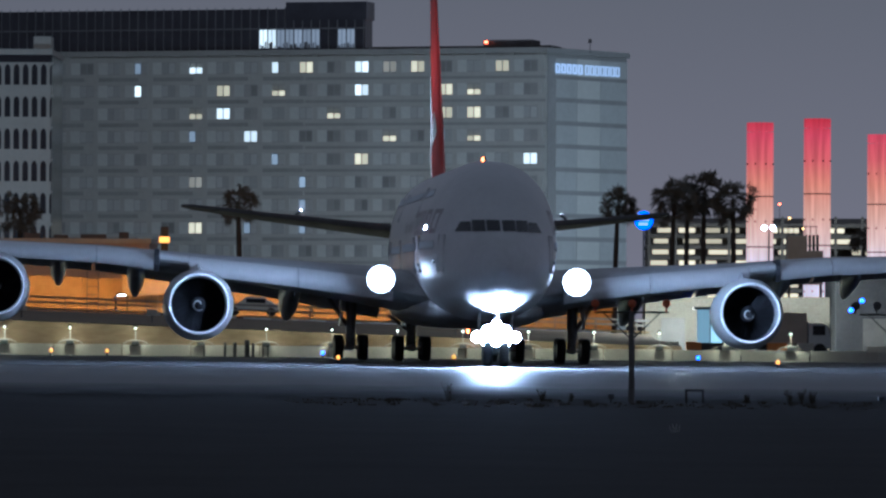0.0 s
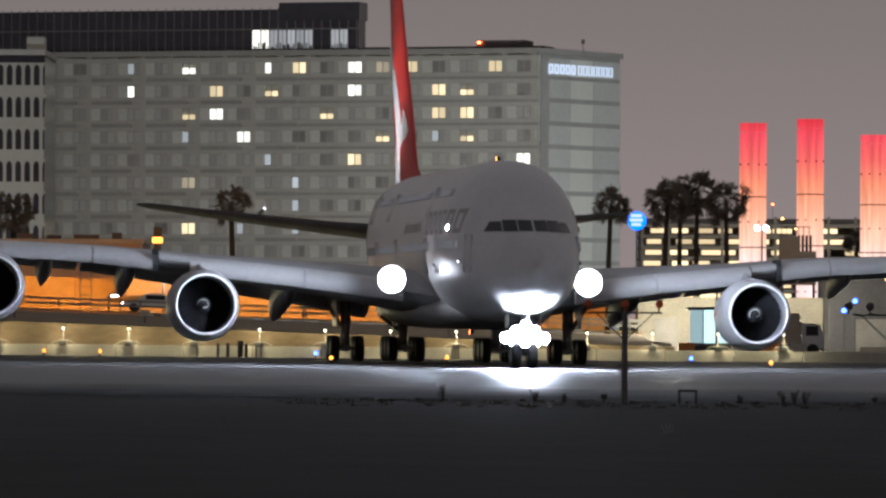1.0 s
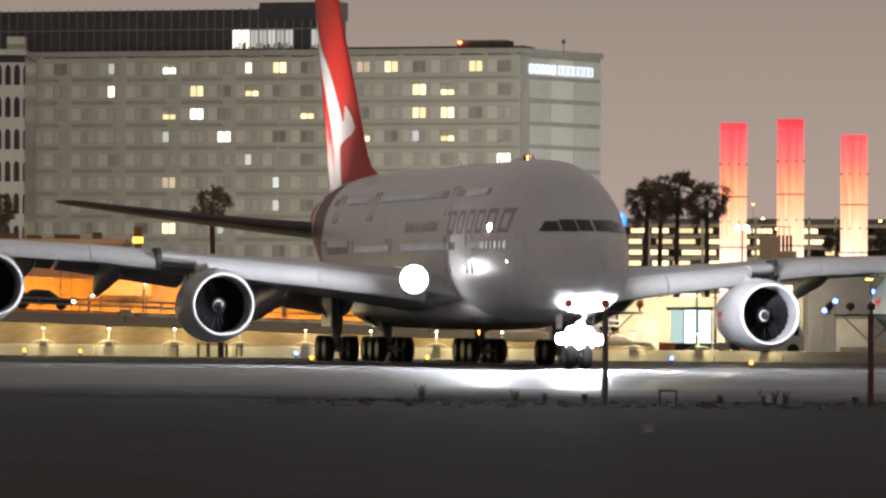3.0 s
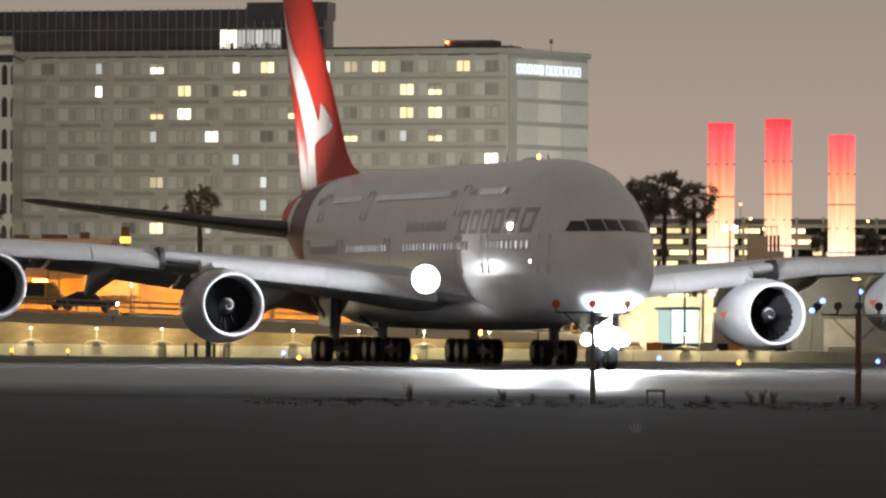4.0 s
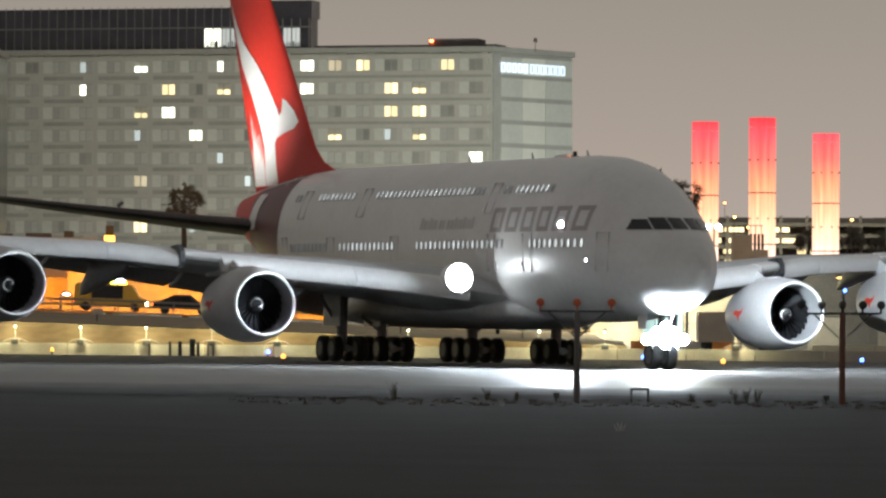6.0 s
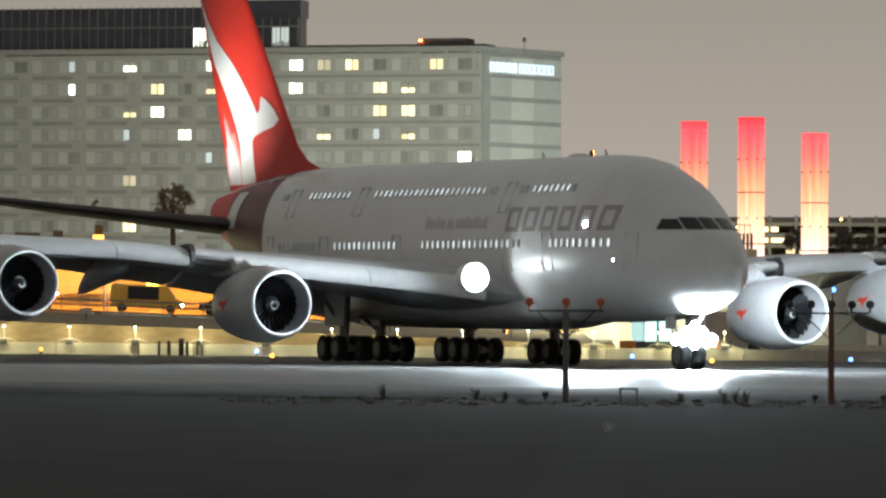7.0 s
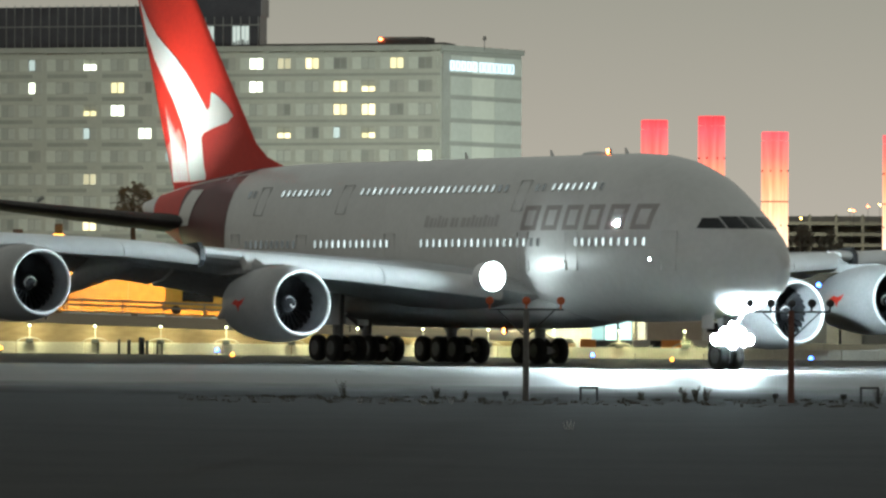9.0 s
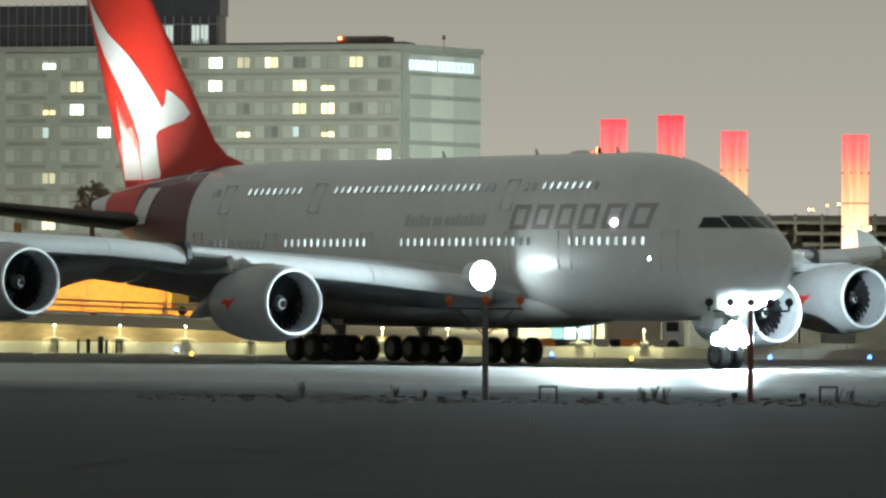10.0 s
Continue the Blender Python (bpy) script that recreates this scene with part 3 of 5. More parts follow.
def build_airliner():
    plane = thing("airliner", "white double-deck airliner with a red tail taxiing on asphalt", "airliner")
    stations = [1.2, 1.29, 1.43, 1.57, 1.75, 2.0, 2.3, 2.66, 3.0, 3.5, 4, 4.4, 5, 5.5, 6.5, 7.4, 8.3, 9.3, 10.3, 11, 12, 14] + list(range(17, 45, 3)) + list(range(44, 67, 2)) + [67.0]
    bm = bmesh.new()
    loft(bm, [hull_ring(s) for s in stations])
    part("fuselage", bm, WHITE_PAINT, plane, "white double-deck fuselage", True)
    # red rear of the hull, shade painted into its forward band, with a pale tail cone
    bm = bmesh.new()
    rows = []
    for k in range(9):
        s = 51.9 + k * 1.53
        rows.append([(x, y * 1.006, z + (z - 7.6) * 0.004) for x, y, z in hull_ring(s, 48)])
    loft(bm, rows, caps=False)
    part("tail_band", bm, SHADED_RED, plane, "red tail band, darkened to imitate shade", True)
    bm, rows = bmesh.new(), []
    for k in range(6):
        rows.append([(x, y * 1.012, z + (z - 7.8) * 0.01) for x, y, z in hull_ring(59.3 + k * 0.95, 48)])
    loft(bm, rows, caps=False)
    part("tail_band", bm, RED_PAINT, plane, "bright red band before the tail cone", True)
    # the emblem's foot runs on down the hull
    for side in (1, -1):
        bm, rows = bmesh.new(), []
        for j in range(6):
            z = 9.35 - 0.4 * j
            rows.append([hull_point(s, z, side) + hull_normal(s, z, side) * 0.05 for s in (56.6 + 0.2 * j, 57.3 + 0.2 * j, 57.9 + 0.2 * j, 58.5 + 0.2 * j)])
        loft(bm, rows, closed=False)
        part("tail_emblem", bm, LOGO_WHITE, plane, "white foot of the emblem on the tail", True)
    # belly fairing
    bm, rings = bmesh.new(), []
    for s, w, lo, hi in ((17.0, 1.2, 2.35, 3.0), (18.5, 2.5, 2.1, 3.6), (21, 3.5, 1.92, 4.1), (25, 3.95, 1.85, 4.3), (35, 4.0, 1.85, 4.3), (41, 3.7, 1.9, 4.2), (46, 2.6, 2.2, 3.6), (49, 1.0, 2.6, 3.1)):
        c, h = (lo + hi) / 2, (hi - lo) / 2
        rings.append([(-s, w * math.copysign(abs(math.cos(a)) ** 0.75, math.cos(a)), c + h * math.copysign(abs(math.sin(a)) ** 0.75, math.sin(a)))
                      for a in [2 * math.pi * i / 32 for i in range(32)]])
    loft(bm, rings)
    part("belly_fairing", bm, GREY_PAINT, plane, "grey belly fairing", True)
    # fin
    bm, rings = bmesh.new(), []
    for z in [9.4, 10.4, 11.2, 12, 13, 14, 15.5, 17, 19, 21, 23, 23.9, 24.1]:
        lead = 53.66 + (z - 11.47) * 0.887 - 5.5 * max(0.0, (12.0 - z) / 2.2) ** 2.2 * (1 if z < 12 else 0)
        lead = max(lead, 47.5)
        trail = 63.9 + (z - 9.7) * 0.438
        rr = []
        fr = (0, 0.02, 0.06, 0.14, 0.28, 0.45, 0.65, 0.85, 1.0)
        for sg, seq in ((1, fr), (-1, fr[-2:0:-1])):
            for f in seq:
                s = lead + f * (trail - lead)
                rr.append((-s, sg * max(0.02, fin_half(s, max(z, 10.0)) if z < 24 else 0.05), z))
        rings.append(rr)
    loft(bm, rings)
    part("tail_fin", bm, RED_PAINT, plane, "tall red tail fin", True)
    fin_patch(plane, "tail_emblem", ROO, LOGO_WHITE, "flowing white emblem on the fin", 0.035)
    fin_patch(plane, "tail_emblem_shade", ROO_PALE, LOGO_PALE, "pale lower part of the emblem with painted reflection streaks", 0.025)
    # pale feathered streaks beside the emblem, reflections put in as painted patches
    for k in range(6):
        s0, top = 61.7 + 0.36 * k, 12.0 + 0.5 * k
        fin_patch(plane, "tail_emblem_streak", [(s0, 9.95), (s0 + 0.3, 9.95), (s0 + 0.62, 11.2 + 0.2 * k), (s0 + 0.75 + 0.12 * k, top), (s0 + 0.3, 11.1 + 0.2 * k)], LOGO_WHITE, "pale streak on the fin imitating a reflection", 0.04)
    # white rods stand in for the bright reflected line at the fin's foot
    for side in (1, -1):
        bm = bmesh.new()
        pts = [hull_point(s, z, side) + hull_normal(s, z, side) * 0.02 for s, z in ((51.2, 10.22), (54.2, 10.02), (57.2, 9.82), (60.3, 9.6), (63.6, 9.2))]
        for p, q in zip(pts, pts[1:]):
            rod(bm, p, q, 0.05, 0.05, 6)
        part("fin_seam", bm, LOGO_WHITE, plane, "thin white rod imitating a reflected line below the fin", True)
    # tailplane
    for side in (1, -1):
        bm = bmesh.new()
        loft(bm, [section(s, -side * b, z, c, t) for b, s, z, c, t in ((0.8, 57.2, 7.45, 11.4, 1.0), (4, 60.0, 7.75, 9.4, 0.8), (10, 64.8, 8.45, 6.4, 0.55), (14.6, 68.6, 9.05, 4.0, 0.35), (15.25, 69.8, 9.15, 2.6, 0.15))])
        stab = part("tailplane", bm, TAIL_GREY, plane, "grey tailplane, darkened for its unlit underside", True)
        bm = bmesh.new()
        aim = look((-64.6, -side * 8.2, 8.72), (-62.0, -side * 0.3, 15.6))
        loft(bm, [ring((0, 0, z), r, "z", 14) for z, r in ((0.16, 0.1), (-0.28, 0.13), (-0.28, 0.12), (0.08, 0.09))])
        part("logo_light_housing", bm, STRUT, stab, "small lamp housing", True, aim)
        bm = bmesh.new()
        bm.faces.new([bm.verts.new(p) for p in ring((0, 0, 0.0), 0.09, "z", 14)])
        part("logo_light", bm, LOGO_LIGHT, plane, "lit lamp that lights the fin", at=aim)
    for side in (1, -1):
        build_wing(plane, side)
    fans = [build_engine(plane, b, s, z) for b, s, z in ((14.9, 21.9, 2.965), (-14.9, 21.9, 2.965), (26.0, 28.6, 3.81), (-26.0, 28.6, 3.81))]
    # gears
    wheel = wheel_mesh()
    wheels = []
    nose, w = build_gear(plane, wheel, "nose_gear", 6.3, 0, [0.0], 0.42, 2.8, 0.16)
    wheels += w
    for b in (6.2, -6.2):
        wheels += build_gear(plane, wheel, "wing_gear", 33.6, b, [0.85, -0.85], 0.68, 3.6, 0.26)[1]
    for b in (2.63, -2.63):
        wheels += build_gear(plane, wheel, "body_gear", 36.8, b, [1.7, 0, -1.7], 0.76, 2.6, 0.26)[1]
    # lamps on the nose leg, enlarged and with extra ones added to imitate glare
    bm = bmesh.new()
    rod(bm, (0.1, -1.05, 1.5), (0.1, 1.05, 1.5), 0.05, 0.05, 8)
    part("lamp_bar", bm, STRUT, nose)
    for y, z, r in ((-0.42, 1.78, 0.32), (0.42, 1.78, 0.32), (0.0, 2.12, 0.24), (0.0, 1.3, 0.26), (-0.98, 1.5, 0.26), (0.98, 1.5, 0.26), (-0.5, 1.18, 0.22), (0.5, 1.18, 0.22)):
        bm = bmesh.new()
        loft(bm, [ring((0.12, y, z), r * 0.6, "x", 18), ring((0.3, y, z), r, "x", 18), ring((0.56, y, z), r * 1.06, "x", 18), ring((0.56, y, z), r, "x", 18), ring((0.34, y, z), r * 0.96, "x", 18)])
        part("lamp_housing", bm, STRUT, nose, "round lamp housing", True)
        bm = bmesh.new()
        bm.faces.new([bm.verts.new(p) for p in ring((0.35, y, z), r * 0.97, "x", 18)])
        part("landing_lamp", bm, BEAM, nose, "enlarged white landing lamp, imitating glare")
    # cabin windows
    pane = bmesh.new()
    f = pane.faces.new([pane.verts.new((0.105 * math.copysign(abs(math.cos(a)) ** 0.6, math.cos(a)), 0.2 * math.copysign(abs(math.sin(a)) ** 0.6, math.sin(a)), 0.012))
                        for a in [2 * math.pi * i / 14 for i in range(14)]])
    ext = bmesh.ops.extrude_face_region(pane, geom=[f])
    bmesh.ops.translate(pane, verts=[v for v in ext["geom"] if isinstance(v, bmesh.types.BMVert)], vec=(0, 0, -0.05))
    # a raised surround shades the pane from a glancing view
    loft(pane, [[(w * math.copysign(abs(math.cos(a)) ** 0.6, math.cos(a)), h * math.copysign(abs(math.sin(a)) ** 0.6, math.sin(a)), z) for a in [2 * math.pi * i / 14 for i in range(14)]]
                for w, h, z in ((0.14, 0.23, -0.04), (0.136, 0.228, 0.058), (0.118, 0.213, 0.058), (0.112, 0.206, 0.0))], caps=False, mi=1)
    lit = mesh_of(pane, "cabin_window", [CABIN, SEAM])
    dim = lit.copy()
    dim.materials[0] = CABIN_DIM
    rng = random.Random(4)
    for z, spans in ((6.2, ((8.9, 15.0, 0), (18.2, 19.2, 1), (19.5, 29.9, 0), (33.2, 41.4, 0), (43.2, 49.5, 1))),
                     (8.97, ((13.3, 18.1, 0), (18.7, 19.6, 1), (22.3, 23.2, 1), (23.6, 37.5, 0), (40.5, 46.2, 0), (49.0, 50.0, 1)))):
        for s0, s1, dark in spans:
            for k in range(int((s1 - s0) / 0.635) + 1):
                for side in (1, -1):
                    part("cabin_window", dim if dark or rng.random() < 0.02 else lit, None, plane, at=on_hull(s0 + 0.635 * k, z, side))
    # doors: a thin raised frame line
    for s, z, w, h in ((7.2, 5.75, 1.05, 1.95), (15.1, 5.75, 1.05, 1.95), (19.7, 5.75, 1.05, 1.95), (33.0, 5.75, 1.05, 1.95), (42.4, 5.75, 1.05, 1.95), (50.4, 5.9, 1.0, 1.8), (20.6, 8.6, 1.0, 1.7), (38.6, 8.6, 1.0, 1.7), (47.8, 8.6, 1.0, 1.7)):
        for side in (1, -1):
            bm = boxes((-w / 2, w / 2, -h / 2, -h / 2 + 0.02, -0.05, 0.006), (-w / 2, w / 2, h / 2 - 0.02, h / 2, -0.05, 0.006),
                       (-w / 2, -w / 2 + 0.018, -h / 2, h / 2, -0.08, 0.004), (w / 2 - 0.018, w / 2, -h / 2, h / 2, -0.08, 0.004))
            part("cabin_door", bm, SEAM, plane, "closed cabin door seam", at=on_hull(s, z, side))
    # the airline's name as six plain hollow slanted blocks
    def stroke(s0, s1, z0, z1, side, mat=LETTER, label="grey plain stroke in place of a letter"):
        bm, rows = bmesh.new(), []
        for j in range(4):
            z = z0 + (z1 - z0) * j / 3
            rows.append([hull_point(s0 + (s1 - s0) * i / 3 - 0.2 * (z - 6.8), z, side) + hull_normal(s0, z, side) * 0.012 for i in range(4)])
        loft(bm, rows, closed=False)
        part("name_stroke", bm, mat, plane, label, True)
    for k in range(6):
        s0 = 20.0 - k * 1.98
        for side in (1, -1):
            stroke(s0, s0 - 0.36, 6.8, 8.05, side)
            stroke(s0 - 1.14, s0 - 1.5, 6.8, 8.05, side)
            stroke(s0 - 0.36, s0 - 1.14, 6.8, 7.04, side)
            stroke(s0 - 0.36, s0 - 1.14, 7.81, 8.05, side)
    # small faint writing behind the name, as plain bars
    s0 = 29.6
    for k, w in enumerate((0.4, 0.34, 0.2, 0.3, 0.2, 0.26, 0.0, 0.34, 0.24, 0.0, 0.42, 0.34, 0.3, 0.22, 0.3, 0.34, 0.2, 0.22, 0.32)):
        for side in (1, -1):
            if w:
                stroke(s0, s0 - w, 7.02, 7.5 if k % 3 else 7.62, side, SMALL_LETTER, "faint grey bar in place of small writing")
        s0 -= w + 0.12 if w else 0.22
    # cockpit panes follow the brow of the nose
    def brow(y, z, side):
        lo, hi = 1.5, 10.0
        for _ in range(30):
            mid = (lo + hi) / 2
            if curve_at(TOP, mid) - 0.01 > z and abs(hull_point(mid, z, side).y) > y:
                hi = mid
            else:
                lo = mid
        p = hull_point(hi, min(z, curve_at(TOP, hi) - 0.02), side)
        p.y = -side * min(abs(p.y), y)
        return p + hull_normal(hi + 0.1, min(z, curve_at(TOP, hi) - 0.15), side) * 0.035
    for side in (1, -1):
        for y0, y1, zl, zh in ((0.04, 0.72, 6.86, 7.42), (0.78, 1.4, 6.84, 7.42), (1.46, 2.2, 6.84, 7.34)):
            bm, rows = bmesh.new(), []
            for j in range(4):
                f = j / 3
                z = zl + (zh - zl) * f
                hi = y1 - (0.28 * f if y1 > 2 else 0)
                rows.append([brow(y0 + (hi - y0) * i / 4, z, side) for i in range(5)])
            loft(bm, rows, closed=False)
            part("cockpit_window", bm, COCKPIT, plane, "dark cockpit pane", True)
    # small lamps on the hull; the rearmost disc glows in place of a reflection
    for s, z, r, mat in ((11.0, 7.1, 0.13, SCAN), (8.4, 5.35, 0.08, HULL_LAMP_GLINT), (15.9, 5.2, 0.07, HULL_LAMP_GLINT)):
        for side in (1, -1):
            aim = on_hull(s, z, side, 0.05)
            bm = bmesh.new()
            loft(bm, [ring((0, 0, h), q, "z", 14) for h, q in ((-0.12, r * 1.25), (0.05, r * 1.15), (0.05, r * 1.04), (-0.03, r))])
            part("lamp_rim", bm, STRUT, plane, "", True, aim)
            bm = bmesh.new()
            bm.faces.new([bm.verts.new(p) for p in ring((0, 0, 0.01), r, "z", 14)])
            part("scan_light", bm, mat, plane, "glowing hull disc: a lamp, at the rear a reflection", at=aim)
    # aerials on the crown
    for s, h in ((18.6, 0.18), (15.4, 0.3), (22.5, 0.32), (31.0, 0.36)):
        bm = bmesh.new()
        if h < 0.3:
            loft(bm, [ring((-s, 0, 10.6), 1.2, "z", 20, 0.35), ring((-s, 0, 10.8), 0.95, "z", 20, 0.3), ring((-s, 0, 10.86), 0.5, "z", 20, 0.2)])
        else:
            loft(bm, [[(-s + 0.15, 0.02, 10.6), (-s - 0.25, 0.03, 10.6), (-s - 0.25, -0.03, 10.6), (-s + 0.15, -0.02, 10.6)], [(-s - 0.2, 0.01, 10.7 + h), (-s - 0.35, 0.01, 10.7 + h), (-s - 0.35, -0.01, 10.7 + h), (-s - 0.2, -0.01, 10.7 + h)]])
        part("aerial", bm, WHITE_PAINT, plane, "", True)
    # a turning lit face is added here in place of a flashing light
    rotors = []
    for s, z, up in ((17.2, 10.7, 1), (27.0, 1.88, -1)):
        bm = bmesh.new()
        loft(bm, [ring((-s, 0, z + up * h), r, "z", 16) for h, r in ((-0.05, 0.2), (0.04, 0.2), (0.04, 0.15))])
        part("beacon_base", bm, STRUT, plane, "grey foot of a turning beacon", True)
        bm = bmesh.new()
        loft(bm, [ring((0, 0, h), 0.11, "z", 16) for h in (0.0, 0.24)])
        rotor = part("beacon_rotor", bm, STEEL, plane, "turning drum imitating the red beacon's flash", True, pose(-s, 0, z + (0.03 if up > 0 else -0.27)))
        bm = bmesh.new()
        loft(bm, [[(0.125 * math.cos(a), 0.125 * math.sin(a), h) for a in [-0.55 + 0.22 * q for q in range(6)]] for h in (0.01, 0.23)], closed=False)
        part("beacon_lamp", bm, BEACON_RED, rotor, "bright red beacon lamp", True)
        rotors.append((rotor, s, z + (0.03 if up > 0 else -0.27)))
    return plane, fans, wheels, rotors


# ---- ground ----
def strip(name, x0, x1, y0, y1, lift, mat, label, category, kind="structure", nx=8, ny=1):
    """A sheet that follows the fall of the airfield."""
    bm = bmesh.new()
    xs = sorted({x0, x1, *[x for x in (-150.0, 150.0) if x0 < x < x1], *[x0 + (x1 - x0) * i / nx for i in range(nx + 1)]})
    ys = [y0 + (y1 - y0) * i / ny for i in range(ny + 1)]
    vs = [[bm.verts.new((x, y, ground_z(x) + lift)) for x in xs] for y in ys]
    for a, b in zip(vs, vs[1:]):
        for i in range(len(xs) - 1):
            bm.faces.new((a[i], a[i + 1], b[i + 1], b[i]))
    return tagged(part(name, bm, mat), label, category, "", kind)


strip("ground", -3000, 3000, -400, 4800, 0.0, GRASS, "dark dry grass of the airfield at night", "ground")
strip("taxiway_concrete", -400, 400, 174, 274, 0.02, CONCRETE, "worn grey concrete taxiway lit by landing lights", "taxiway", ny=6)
strip("taxiway_asphalt", -400, 400, 274, 344.5, 0.016, ASPHALT, "dark asphalt pavement under the airliner", "pavement")
strip("taxiway_edge_line", -400, 400, 270.6, 270.9, 0.024, LINE_PAINT, "worn pale edge line on the concrete", "line")


def grass_tufts(name, x0, x1, y0, y1, count, tall, seed, label):
    rng = random.Random(seed)
    bm = bmesh.new()
    for _ in range(count):
        cx, cy = rng.uniform(x0, x1), rng.uniform(y0, y1)
        k = rng.uniform(0.45, 1.0) ** 2 * tall
        for _ in range(rng.randint(5, 9)):
            a, lean, h = rng.uniform(0, 6.28), rng.uniform(0.05, 0.5), k * rng.uniform(0.6, 1.3)
            w = rng.uniform(0.012, 0.03)
            x, y, z = cx + rng.uniform(-0.12, 0.12), cy + rng.uniform(-0.12, 0.12), ground_z(cx) - 0.01
            dx, dy = math.cos(a) * lean * h, math.sin(a) * lean * h
            v = [bm.verts.new(p) for p in ((x - w, y, z), (x + w, y, z), (x + dx * 0.5 + w * 0.6, y + dy * 0.5, z + h * 0.6), (x + dx * 0.5 - w * 0.6, y + dy * 0.5, z + h * 0.6), (x + dx * 1.3, y + dy * 1.3, z + h))]
            bm.faces.new(v[:4])
            bm.faces.new((v[3], v[2], v[4]))
    return tagged(part(name, bm, BLADE), label, "grass", "", "stuff")


grass_tufts("grass_edge", -6, 24, 160, 173.6, 420, 0.08, 3, "rough grass along the taxiway edge")

# a few pale stalks in the dark field
for i, (x, y) in enumerate(((4.15, 126), (4.25, 126.4), (-0.6, 160), (0.3, 162), (1.2, 158), (2.0, 161))):
    bm = bmesh.new()
    for q in range(3):
        rod(bm, (0.03 * q, 0, -0.02), (0.03 * q - 0.06 + 0.05 * q, 0.05, 0.16 + 0.04 * (q % 2)), 0.008, 0.004, 4)
    tagged(part("dry_stalk", bm, STRAW, at=pose(x, y, ground_z(x))), "pale dry stalks in the dark grass", "stalk", "stalks in the grass")


# ---- hotel ----
def build_hotel():
    hotel = thing("hotel", "long cream twelve-storey hotel with scattered lit rooms at night", "hotel", at=pose(7.07, 680, -0.2, 0, 0, 164))
    # local x runs along the front away from the near corner, y points back... the turn of 164 degrees makes +y face the viewer
    length, floors, bay, step = 82.0, 12, 3.55, 2.8
    top = 35.1
    lit = {(14, 0): 2, (14, 1): 1, (12, 0): 3, (11, 1): 0, (12, 2): 4, (11, 2): 1, (12, 3): 2, (10, 3): 1, (9, 1): 4, (9, 0): 1, (8, 0): 0, (5, 0): 5, (4, 0): 0,
           (1, 0): 0, (3, 1): 0, (2, 1): 4, (3, 2): 0, (2, 2): 0, (2, 3): 4, (0, 4): 1, (12, 5): 5, (12, 7): 0, (8, 5): 2, (8, 6): 2, (6, 0): 1, (6, 1): 1, (7, 2): 4,
           (6, 4): 0, (5, 3): 4, (3, 3): 2, (9, 4): 2, (10, 7): 2, (8, 7): 2}
    # body, a block whose end wall runs back at a slant
    bm = bmesh.new()
    ex, ey = 17.6 * math.cos(radians(-109)), 17.6 * math.sin(radians(-109))
    loft(bm, [[(0, -0.45, z), (length, -0.45, z), (length + ex, ey, z), (ex, ey, z)] for z in (0, top - 0.4)])
    part("wall", bm, HOTEL_WALL, hotel, "cream rendered wall")
    bm = bmesh.new()
    loft(bm, [[(-0.25, 0.25, z), (length, 0.25, z), (length + ex, ey - 0.3, z), (ex - 0.35, ey - 0.3, z)] for z in (top - 0.4, top + 0.25)])
    part("roof", bm, HOTEL_BAND, hotel, "flat roof with a low parapet")
    # floor bands and piers stand proud of the recessed window wall
    for k in range(floors):
        z = 33.2 - step * k
        part("floor_band", boxes((0, length, -0.45, 0.0, z - 1.42, z - 0.72)), HOTEL_WALL, hotel)
        # ledges coloured darker so they carry the shadow band under each floor
        part("floor_ledge", boxes((0.02, 30.4, -0.44, 0.04, z - 1.56, z - 1.22)), HOTEL_BAND, hotel, "projecting ledge, its grey darkened for a shadow band")
        for q in range(7):
            x0 = 30.6 + 7.1 * q
            part("floor_ledge", boxes((x0, x0 + 5.2, -0.44, 0.12, z - 1.6, z - 1.12)), HOTEL_BAND, hotel, "projecting ledge, its grey darkened for a shadow band")
        part("floor_band", boxes((0, length, -0.45, -0.02, z + 0.72, z + 1.3)), HOTEL_WALL, hotel)
    pier = mesh_of(boxes((-0.3, 0.3, -0.45, -0.03, 0, top - 0.4)), "pier", HOTEL_WALL)
    panel = mesh_of(boxes((-0.9, 0.9, -0.45, -0.1, -0.85, 0.85)), "panel", HOTEL_PANEL)
    frame_bm = boxes((-0.9, 0.9, -0.06, 0.03, -0.72, -0.64), (-0.9, 0.9, -0.06, 0.03, 0.64, 0.72), (-0.9, -0.82, -0.06, 0.03, -0.72, 0.72), (0.82, 0.9, -0.06, 0.03, -0.72, 0.72), (-0.05, 0.05, -0.06, 0.03, -0.7, 0.7))
    frame_me = mesh_of(frame_bm, "window", HOTEL_FRAME)
    panes = {}
    for m, spec in enumerate([(WARM_WIN, -0.64, 0.64), (PALE_WIN, -0.64, 0.64), (COOL_WIN, -0.64, 0.64), (PALE_WIN, -0.64, 0.05), (WARM_WIN, -0.64, -0.05), (DIM_WIN, -0.64, 0.64), (WINDOW_GLASS, -0.64, 0.64), (CURTAIN_GLASS, -0.64, 0.64)]):
        panes[m] = mesh_of(boxes((0.06, 0.81, -0.04, -0.01, spec[1], spec[2])), "pane", spec[0])
    rng = random.Random(9)
    for i in range(22):
        x = 2.5 + bay * i
        part("pier", pier, None, hotel, at=pose(x - 1.78, 0, 0))
        for k in range(floors):
            z = 33.2 - step * k
            w = part("window", frame_me, None, hotel, at=pose(x - 0.55, -0.2, z))
            part("panel", panel, None, hotel, at=pose(x + 1.25 if i % 3 else x + 1.2, -0.0, z))
            kind = lit.get((i, k), 7 if rng.random() < (0.8 if i > 8 else 0.3) else 6)
            part("pane", panes[kind], None, w, at=pose(0, 0, 0))
